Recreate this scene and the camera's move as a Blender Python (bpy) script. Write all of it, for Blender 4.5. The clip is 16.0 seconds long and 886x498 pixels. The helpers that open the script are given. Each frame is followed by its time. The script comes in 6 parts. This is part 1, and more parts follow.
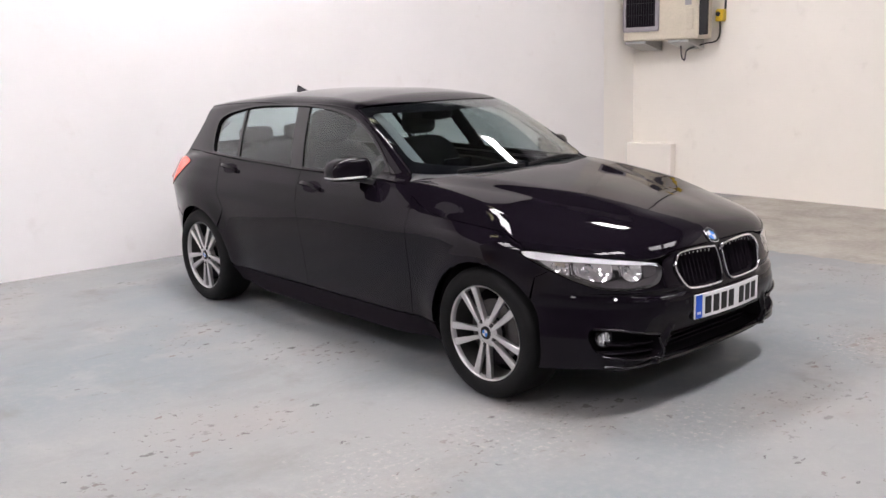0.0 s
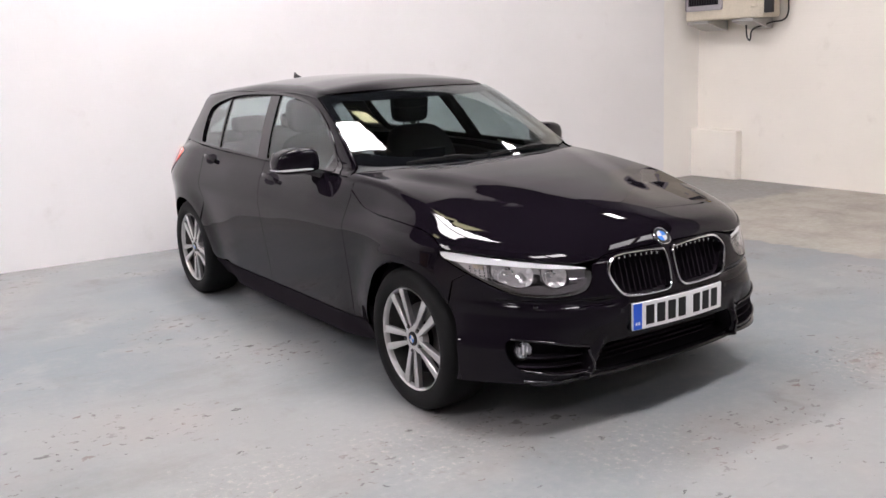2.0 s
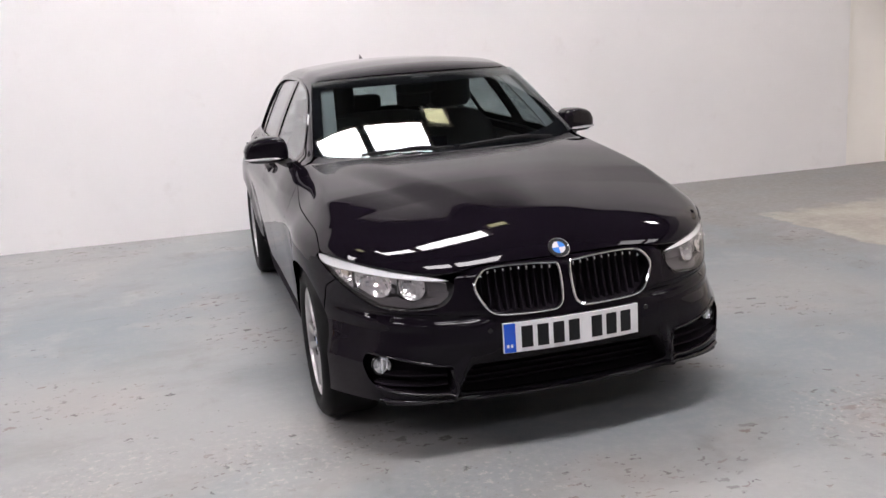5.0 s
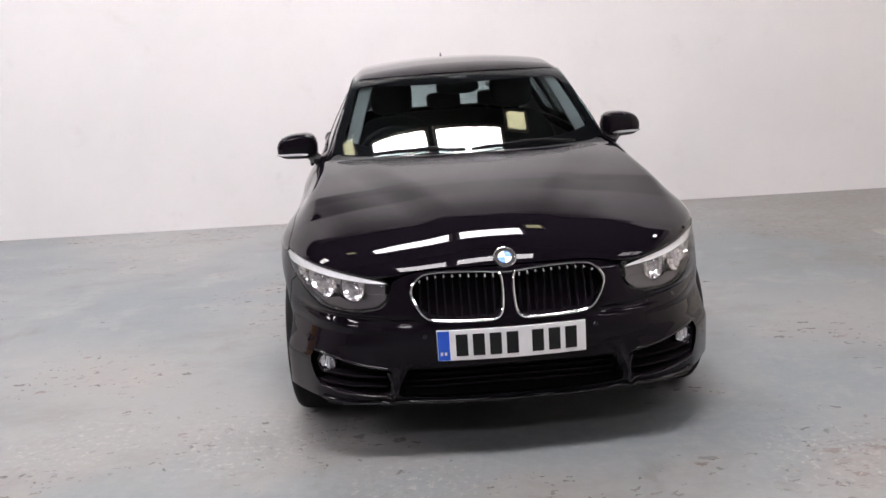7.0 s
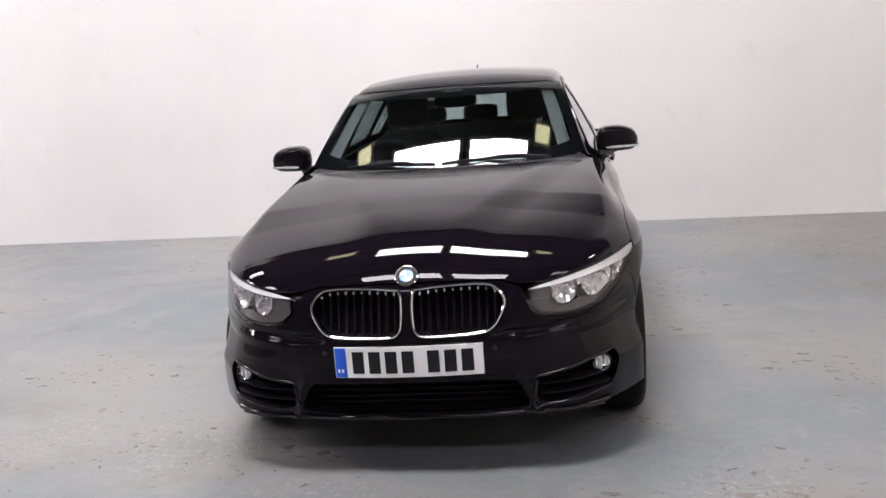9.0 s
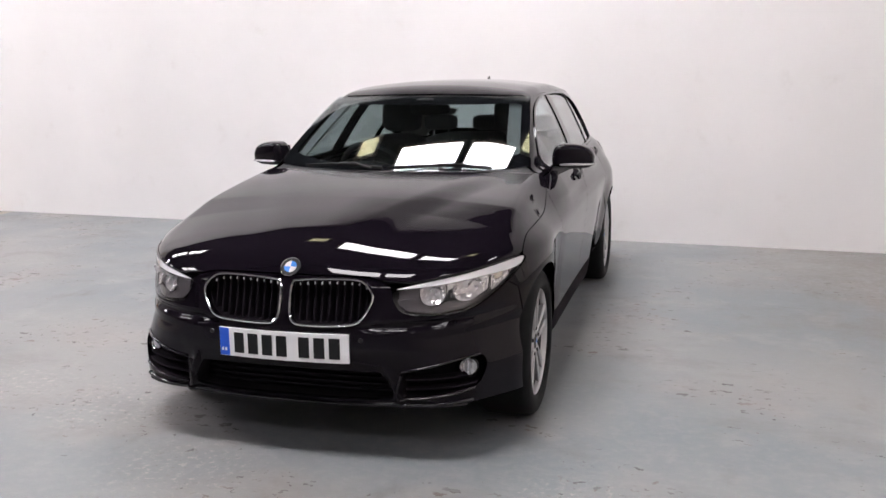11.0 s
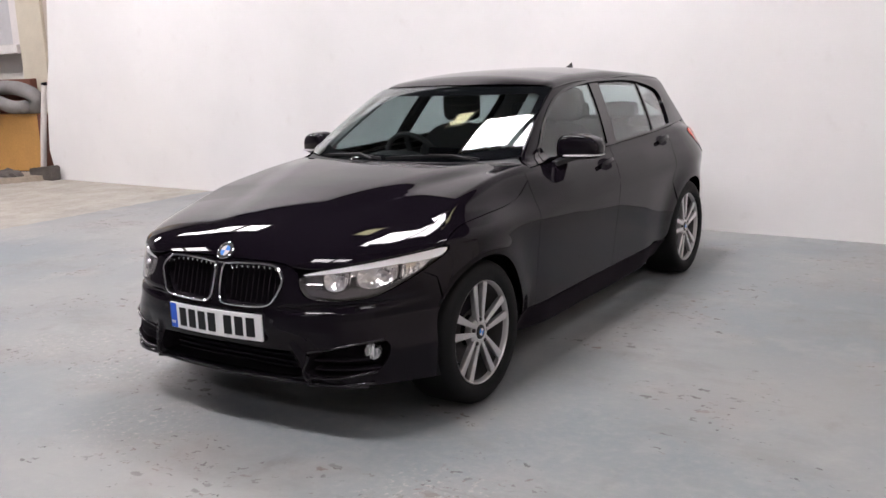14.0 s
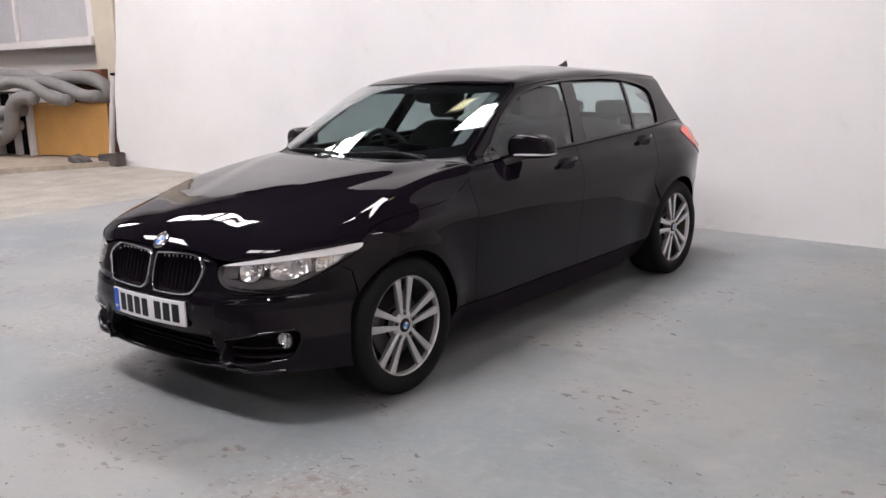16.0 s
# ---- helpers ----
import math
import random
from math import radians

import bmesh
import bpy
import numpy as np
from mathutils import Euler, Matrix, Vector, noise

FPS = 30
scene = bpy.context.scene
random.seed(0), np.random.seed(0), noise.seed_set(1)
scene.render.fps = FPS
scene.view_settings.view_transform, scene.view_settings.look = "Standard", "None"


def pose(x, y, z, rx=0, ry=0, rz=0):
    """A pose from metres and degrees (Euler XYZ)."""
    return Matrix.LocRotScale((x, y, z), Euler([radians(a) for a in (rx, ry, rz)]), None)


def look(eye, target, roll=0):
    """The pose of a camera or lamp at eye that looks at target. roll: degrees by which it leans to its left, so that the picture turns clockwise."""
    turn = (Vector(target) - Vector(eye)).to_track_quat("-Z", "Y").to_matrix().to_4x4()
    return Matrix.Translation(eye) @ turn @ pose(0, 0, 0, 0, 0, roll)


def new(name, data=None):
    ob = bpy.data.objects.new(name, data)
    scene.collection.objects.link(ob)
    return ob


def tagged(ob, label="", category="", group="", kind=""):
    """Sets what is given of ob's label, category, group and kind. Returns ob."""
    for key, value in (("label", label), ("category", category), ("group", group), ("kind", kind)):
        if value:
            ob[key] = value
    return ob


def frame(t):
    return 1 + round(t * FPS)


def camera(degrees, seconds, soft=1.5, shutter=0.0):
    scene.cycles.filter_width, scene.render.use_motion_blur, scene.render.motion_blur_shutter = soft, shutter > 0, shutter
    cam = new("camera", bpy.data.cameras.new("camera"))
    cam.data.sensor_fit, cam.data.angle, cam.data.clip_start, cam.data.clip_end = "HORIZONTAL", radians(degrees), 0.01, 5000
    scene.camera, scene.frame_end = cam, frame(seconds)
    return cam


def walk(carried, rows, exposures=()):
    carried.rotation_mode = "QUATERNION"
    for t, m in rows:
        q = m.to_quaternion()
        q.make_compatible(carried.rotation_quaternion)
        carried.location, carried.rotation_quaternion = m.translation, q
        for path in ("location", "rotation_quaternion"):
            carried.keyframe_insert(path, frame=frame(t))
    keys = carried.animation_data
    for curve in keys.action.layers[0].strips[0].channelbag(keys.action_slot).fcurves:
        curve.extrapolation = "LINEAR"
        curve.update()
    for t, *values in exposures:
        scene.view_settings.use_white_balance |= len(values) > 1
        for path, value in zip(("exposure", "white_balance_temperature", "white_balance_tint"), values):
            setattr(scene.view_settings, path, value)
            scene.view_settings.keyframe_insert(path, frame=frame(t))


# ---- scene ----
cam = camera(51.18, 16.0)
PATH = [
    (0, (-3.657, -2.169, 1.542), (-2.361, -0.698, 1.144), -1.7),
    (0.5, (-3.449, -2.284, 1.533), (-2.210, -0.768, 1.121), -1.5),
    (1, (-3.200, -2.307, 1.515), (-2.017, -0.751, 1.091), -2.4),
    (1.5, (-3.017, -2.350, 1.500), (-1.853, -0.782, 1.067), -3.1),
    (2, (-2.777, -2.448, 1.499), (-1.697, -0.818, 1.083), -2.6),
    (2.5, (-2.551, -2.514, 1.482), (-1.553, -0.837, 1.044), -2.6),
    (3, (-2.313, -2.553, 1.474), (-1.352, -0.852, 1.052), -2.3),
    (3.2, (-2.234, -2.586, 1.478), (-1.291, -0.874, 1.054), -2.7),
    (5.3, (-1.110, -2.913, 1.487), (-0.663, -1.012, 1.054), -4.2),
    (5.5, (-1.029, -2.955, 1.487), (-0.618, -1.042, 1.069), -4.3),
    (6, (-0.790, -3.024, 1.489), (-0.470, -1.097, 1.060), -3.2),
    (6.5, (-0.561, -3.014, 1.477), (-0.354, -1.072, 1.046), -4.4),
    (7, (-0.355, -2.991, 1.467), (-0.271, -1.040, 1.034), -3.7),
    (7.5, (-0.097, -3.046, 1.469), (-0.157, -1.093, 1.040), -3.6),
    (8, (0.120, -3.020, 1.465), (-0.027, -1.070, 1.044), -3.7),
    (8.5, (0.334, -2.961, 1.460), (0.134, -1.016, 1.043), -3.3),
    (9, (0.550, -2.933, 1.443), (0.280, -0.991, 1.047), -4.3),
    (9.5, (0.790, -2.955, 1.441), (0.443, -1.021, 1.067), -3.2),
    (10, (0.994, -2.953, 1.416), (0.606, -1.027, 1.040), -3.2),
    (10.2, (1.063, -2.964, 1.404), (0.659, -1.040, 1.032), -2.3),
    (12.3, (2.054, -2.829, 1.483), (1.254, -1.041, 1.076), -2.4),
    (12.5, (2.116, -2.782, 1.479), (1.271, -1.017, 1.066), -2.9),
    (13, (2.376, -2.706, 1.480), (1.426, -0.995, 1.069), -3.0),
    (13.5, (2.572, -2.628, 1.476), (1.559, -0.955, 1.057), -2.7),
    (14, (2.746, -2.500, 1.456), (1.680, -0.856, 1.057), -2.2),
    (14.5, (2.904, -2.416, 1.457), (1.791, -0.802, 1.061), -2.6),
    (15, (3.137, -2.338, 1.466), (1.957, -0.774, 1.068), -2.1),
    (15.5, (3.306, -2.252, 1.462), (2.084, -0.722, 1.056), -2.2),
    (16, (3.415, -2.157, 1.478), (2.180, -0.639, 1.066), -1.9),
]
walk(cam, [(t, look(eye, target, roll)) for t, eye, target, roll in PATH],
     [(0, 0.16), (3, 0.15), (5.5, 0.06), (9, 0.09), (12.5, 0.02), (16, 0.0)])


# ---- light: a closed hall, lit by its roof lights and lamps alone ----
world = bpy.data.worlds.new("hall_world")
world.use_nodes = True
world.node_tree.nodes["Background"].inputs["Color"].default_value = (0.9, 0.95, 1.0, 1)
world.node_tree.nodes["Background"].inputs["Strength"].default_value = 0.05
scene.world = world
scene.view_settings.exposure = 0.0


# ---- materials ----
def shader(name, base, rough=0.5, metal=0.0, coat=0.0, spec=0.5, vary=0.0, scale=4.0, bump=0.0, bump_scale=60.0, rough_vary=0.0):
    """A principled material with mottling at two scales, uneven gloss and a fine relief."""
    m = bpy.data.materials.new(name)
    m.use_nodes = True
    n, l = m.node_tree.nodes, m.node_tree.links
    b = n["Principled BSDF"]
    b.inputs["Base Color"].default_value = (*base, 1)
    b.inputs["Roughness"].default_value = rough
    b.inputs["Metallic"].default_value = metal
    b.inputs["Coat Weight"].default_value = coat
    b.inputs["Coat Roughness"].default_value = 0.02
    b.inputs["Specular IOR Level"].default_value = spec
    co = n.new("ShaderNodeTexCoord")
    if vary or rough_vary:
        big, small = n.new("ShaderNodeTexNoise"), n.new("ShaderNodeTexNoise")
        big.inputs["Scale"].default_value, small.inputs["Scale"].default_value = scale, scale * 9
        big.inputs["Detail"].default_value = small.inputs["Detail"].default_value = 5
        l.new(co.outputs["Object"], big.inputs["Vector"]), l.new(co.outputs["Object"], small.inputs["Vector"])
        mix = n.new("ShaderNodeMath")
        mix.operation = "ADD"
        l.new(big.outputs["Fac"], mix.inputs[0]), l.new(small.outputs["Fac"], mix.inputs[1])
        ramp = n.new("ShaderNodeMapRange")
        ramp.inputs["From Min"].default_value, ramp.inputs["From Max"].default_value = 0.6, 1.4
        ramp.inputs["To Min"].default_value, ramp.inputs["To Max"].default_value = 1 - vary, 1 + vary
        l.new(mix.outputs[0], ramp.inputs["Value"])
        tint = n.new("ShaderNodeVectorMath")
        tint.operation = "SCALE"
        tint.inputs[0].default_value = base
        l.new(ramp.outputs[0], tint.inputs["Scale"])
        l.new(tint.outputs[0], b.inputs["Base Color"])
        if rough_vary:
            rr = n.new("ShaderNodeMapRange")
            rr.inputs["From Min"].default_value, rr.inputs["From Max"].default_value = 0.6, 1.4
            rr.inputs["To Min"].default_value, rr.inputs["To Max"].default_value = max(0.0, rough - rough_vary), rough + rough_vary
            l.new(mix.outputs[0], rr.inputs["Value"]), l.new(rr.outputs[0], b.inputs["Roughness"])
    if bump:
        fine, relief = n.new("ShaderNodeTexNoise"), n.new("ShaderNodeBump")
        fine.inputs["Scale"].default_value, fine.inputs["Detail"].default_value = bump_scale, 6
        relief.inputs["Strength"].default_value, relief.inputs["Distance"].default_value = bump, 0.01
        l.new(co.outputs["Object"], fine.inputs["Vector"]), l.new(fine.outputs["Fac"], relief.inputs["Height"])
        l.new(relief.outputs["Normal"], b.inputs["Normal"])
    return m


def glass(name, tint, ior=1.45, rough=0.0):
    """A clear sheet: tinted see-through, with a mirror sheen that grows at grazing angles."""
    m = bpy.data.materials.new(name)
    m.use_nodes = True
    n, l = m.node_tree.nodes, m.node_tree.links
    n.remove(n["Principled BSDF"])
    clear, gloss, mix, lw, power, sheen = (n.new(k) for k in ("ShaderNodeBsdfTransparent", "ShaderNodeBsdfGlossy", "ShaderNodeMixShader", "ShaderNodeLayerWeight", "ShaderNodeMath", "ShaderNodeMath"))
    clear.inputs["Color"].default_value = (*tint, 1)
    gloss.inputs["Roughness"].default_value = rough
    gloss.inputs["Color"].default_value = (1, 1, 1, 1)
    f0 = ((ior - 1) / (ior + 1)) ** 2
    lw.inputs["Blend"].default_value = 0.5
    power.operation, sheen.operation = "POWER", "MULTIPLY_ADD"
    power.inputs[1].default_value, sheen.inputs[1].default_value, sheen.inputs[2].default_value = 5.0, 1 - f0, f0
    l.new(lw.outputs["Facing"], power.inputs[0]), l.new(power.outputs[0], sheen.inputs[0])
    l.new(sheen.outputs[0], mix.inputs[0]), l.new(clear.outputs[0], mix.inputs[1]), l.new(gloss.outputs[0], mix.inputs[2])
    l.new(mix.outputs[0], n["Material Output"].inputs["Surface"])
    return m


def glow(name, colour, strength):
    m = bpy.data.materials.new(name)
    m.use_nodes = True
    b = m.node_tree.nodes["Principled BSDF"]
    b.inputs["Base Color"].default_value = (0.8, 0.8, 0.8, 1)
    b.inputs["Emission Color"].default_value = (*colour, 1)
    b.inputs["Emission Strength"].default_value = strength
    return m


PAINT = shader("black_car_paint", (0.0060, 0.0044, 0.0072), 0.6, 0.0, 1.0, 0.0)
PAINT.node_tree.nodes["Principled BSDF"].inputs["Coat IOR"].default_value = 1.27
GLOSS_BLACK = shader("gloss_black_plastic", (0.0085, 0.007, 0.0095), 0.05, spec=0.5)
MATT_BLACK = shader("matt_black_plastic", (0.012, 0.012, 0.013), 0.55, vary=0.15, bump=0.08, bump_scale=300)
CHROME = shader("chrome", (0.82, 0.82, 0.84), 0.08, 1.0, rough_vary=0.03, vary=0.03)
SILVER = shader("silver_wheel_paint", (0.54, 0.53, 0.535), 0.32, 0.7, 0.4, vary=0.03, scale=3)
RUBBER = shader("tyre_rubber", (0.0045, 0.0045, 0.005), 0.7, spec=0.2, vary=0.25, scale=20, bump=0.1, bump_scale=200)
DISC = shader("brake_steel", (0.10, 0.095, 0.095), 0.4, 0.9, vary=0.2, scale=15)
DARK = shader("dark_cavity", (0.012, 0.0092, 0.013), 0.9, spec=0.1)
FABRIC = shader("dark_seat_cloth", (0.036, 0.033, 0.036), 0.9, vary=0.25, scale=30, bump=0.2, bump_scale=400)
TRIM = shader("grey_headliner", (0.17, 0.162, 0.16), 0.9, vary=0.1, scale=20, bump=0.1, bump_scale=400)
PILLAR = shader("pale_pillar_trim", (0.34, 0.325, 0.33), 0.8, vary=0.06, scale=20, bump=0.1, bump_scale=400)
SMOKE = shader("smoked_lamp_bezel", (0.085, 0.078, 0.082), 0.2, coat=0.3)
DASH = shader("dashboard_plastic", (0.030, 0.028, 0.030), 0.6, vary=0.15, scale=20, bump=0.15, bump_scale=350)
SCREEN = glass("windscreen_glass", (0.70, 0.75, 0.75), 1.5)
SIDE_GLASS = glass("green_side_glass", (0.82, 0.87, 0.87), 1.5)
LENS = glass("clear_lens", (0.98, 0.98, 0.985), 1.4)
REFLECTOR = shader("aluminised_reflector", (0.78, 0.75, 0.755), 0.12, 0.7, 0.8, vary=0.12, scale=45)
LAMP_WHITE = shader("white_light_guide", (0.95, 0.95, 0.96), 0.2, coat=1.0)
LAMP_GREY = shader("grey_lamp_housing", (0.10, 0.096, 0.098), 0.22, 0.3, 0.4, vary=0.3, scale=14)
AMBER = shader("amber_reflector", (0.66, 0.58, 0.50), 0.15, 0.7, coat=0.6)
STRIP = shader("pale_mirror_strip", (0.62, 0.60, 0.61), 0.25, coat=0.6, vary=0.08, scale=40)
RED = shader("red_tail_lens", (0.80, 0.075, 0.045), 0.25, coat=0.35)
PLATE_WHITE = shader("plate_white", (0.82, 0.82, 0.83), 0.3, vary=0.03, coat=0.3)
PLATE_BLUE = shader("plate_blue", (0.005, 0.09, 0.62), 0.3, coat=0.3)
INK = shader("black_ink", (0.01, 0.01, 0.011), 0.45, spec=0.25)
BLUE = shader("enamel_blue", (0.02, 0.20, 0.66), 0.35, coat=0.15)
WHITE = shader("enamel_white", (0.62, 0.62, 0.64), 0.35, coat=0.15)


# ---- small mesh tools ----
def mesh_object(name, verts, faces, material, parent=None, label="", smooth=True, normals=None):
    me = bpy.data.meshes.new(name)
    me.from_pydata([tuple(v) for v in verts], [], [tuple(f) for f in faces])
    me.materials.append(material)
    if smooth:
        me.polygons.foreach_set("use_smooth", [True] * len(me.polygons))
    me.update()
    if normals is not None:
        me.normals_split_custom_set_from_vertices([tuple(n) for n in normals])
    ob = new(name, me)
    if parent is not None:
        ob.parent = parent
    if label:
        tagged(ob, label)
    return ob


def part(name, bm, material, parent=None, label="", smooth=False, sharp=35):
    """Links a bmesh as one mesh object under a thing or a part."""
    me = bpy.data.meshes.new(name)
    bmesh.ops.recalc_face_normals(bm, faces=bm.faces)
    if smooth:
        for f in bm.faces:
            f.smooth = True
        for e in bm.edges:
            if len(e.link_faces) == 2 and e.calc_face_angle(0) > radians(sharp):
                e.smooth = False
    bm.to_mesh(me)
    bm.free()
    me.materials.append(material)
    ob = new(name, me)
    if parent is not None:
        ob.parent = parent
    if label:
        tagged(ob, label)
    return ob


def thing(name, label, category, group="", kind="", at=None):
    ob = new(name)
    ob.empty_display_size = 0.1
    if at is not None:
        ob.matrix_basis = at
    return tagged(ob, label, category, group, kind)


def add_box(bm, lo, hi, bevel=0.0, m=None, segments=2):
    """A box between two corners, with rounded edges, added to bm."""
    lo, hi = Vector(lo), Vector(hi)
    b = bmesh.new()
    bmesh.ops.create_cube(b, size=1, matrix=Matrix.Translation((lo + hi) / 2) @ Matrix.Diagonal((*(hi - lo), 1)))
    if bevel:
        bmesh.ops.bevel(b, geom=list(b.edges), offset=bevel, segments=segments, affect="EDGES", profile=0.5)
    if m is not None:
        bmesh.ops.transform(b, matrix=m, verts=b.verts)
    return merge(bm, b)


def merge(bm, b):
    me = bpy.data.meshes.new("scratch")
    b.to_mesh(me)
    b.free()
    bm.from_mesh(me)
    bpy.data.meshes.remove(me)
    return bm


def box(lo, hi, bevel=0.0, m=None, segments=2):
    return add_box(bmesh.new(), lo, hi, bevel, m, segments)


def lathe(bm, profile, axis_m=None, steps=48):
    """Turns (radius, height) pairs round the z axis of axis_m."""
    b = bmesh.new()
    rings = []
    for r, h in profile:
        rings.append([b.verts.new((r * math.cos(2 * math.pi * i / steps), r * math.sin(2 * math.pi * i / steps), h)) for i in range(steps)])
    for p, q in zip(rings, rings[1:]):
        for i in range(steps):
            j = (i + 1) % steps
            b.faces.new((p[i], p[j], q[j], q[i]))
    bmesh.ops.remove_doubles(b, verts=b.verts, dist=1e-5)
    if axis_m is not None:
        bmesh.ops.transform(b, matrix=axis_m, verts=b.verts)
    return merge(bm, b)


def sweep(bm, path, section, closed=False, ups=None):
    """Sweeps a closed section of (u, w) pairs along a path; u points along the ups, w across them."""
    pts = [Vector(p) for p in path]
    n = len(pts)
    rings = []
    for i, p in enumerate(pts):
        a = pts[(i - 1) % n] if closed or i else pts[0]
        c = pts[(i + 1) % n] if closed or i < n - 1 else pts[-1]
        d = (c - a).normalized()
        up = Vector(ups[i]) if ups is not None else Vector((0, 0, 1))
        side = d.cross(up)
        side = side.normalized() if side.length > 1e-6 else d.orthogonal().normalized()
        up = side.cross(d).normalized()
        sec = section(i / max(1, n - 1)) if callable(section) else section
        rings.append([bm.verts.new(p + up * u + side * w) for u, w in sec])
    m = len(rings[0])
    for i in range(n if closed else n - 1):
        r, q = rings[i], rings[(i + 1) % n]
        for k in range(m):
            bm.faces.new((r[k], r[(k + 1) % m], q[(k + 1) % m], q[k]))
    if not closed:
        bm.faces.new(rings[0])
        bm.faces.new(rings[-1][::-1])
    return bm


def round_section(r, k=8, squash=1.0):
    return [(r * math.cos(2 * math.pi * i / k), r * squash * math.sin(2 * math.pi * i / k)) for i in range(k)]


def smooth_path(points, steps=8, closed=False):
    """A Catmull-Rom curve through points of any dimension."""
    p = np.array(points, float)
    n = len(p)
    out = []
    for i in range(n if closed else n - 1):
        if closed:
            a, b, c, d = p[(i - 1) % n], p[i], p[(i + 1) % n], p[(i + 2) % n]
        else:
            a, b, c, d = p[max(i - 1, 0)], p[i], p[i + 1], p[min(i + 2, n - 1)]
        for s in range(steps):
            t = s / steps
            out.append(0.5 * (2 * b + (c - a) * t + (2 * a - 5 * b + 4 * c - d) * t * t + (3 * b - a - 3 * c + d) * t ** 3))
    if not closed:
        out.append(p[-1])
    return np.array(out)


# ---- the hall ----
def nodes_of(name):
    m = bpy.data.materials.new(name)
    m.use_nodes = True
    return m, m.node_tree.nodes, m.node_tree.links, m.node_tree.nodes["Principled BSDF"]


def noise_tex(n, l, vec, scale, detail=5.0, rough=0.55, stretch=None):
    t = n.new("ShaderNodeTexNoise")
    t.inputs["Scale"].default_value, t.inputs["Detail"].default_value, t.inputs["Roughness"].default_value = scale, detail, rough
    if stretch:
        s = n.new("ShaderNodeVectorMath")
        s.operation = "MULTIPLY"
        s.inputs[1].default_value = stretch
        l.new(vec, s.inputs[0])
        vec = s.outputs[0]
    l.new(vec, t.inputs["Vector"])
    return t.outputs["Fac"]


def band(n, l, value, lo, hi, to_lo=0.0, to_hi=1.0):
    r = n.new("ShaderNodeMapRange")
    r.interpolation_type = "SMOOTHSTEP"
    r.inputs["From Min"].default_value, r.inputs["From Max"].default_value = lo, hi
    r.inputs["To Min"].default_value, r.inputs["To Max"].default_value = to_lo, to_hi
    l.new(value, r.inputs["Value"])
    return r.outputs[0]


def calc(n, l, op, a, b):
    m = n.new("ShaderNodeMath")
    m.operation = op
    for i, v in enumerate((a, b)):
        if isinstance(v, (int, float)):
            m.inputs[i].default_value = v
        else:
            l.new(v, m.inputs[i])
    return m.outputs[0]


def blend(n, l, fac, a, b):
    m = n.new("ShaderNodeMix")
    m.data_type = "RGBA"
    l.new(fac, m.inputs["Factor"])
    for key, v in (("A", a), ("B", b)):
        sock = [s for s in m.inputs if s.name == key and s.type == "RGBA"][0]
        if isinstance(v, tuple):
            sock.default_value = (*v, 1)
        else:
            l.new(v, sock)
    return [s for s in m.outputs if s.type == "RGBA"][0]


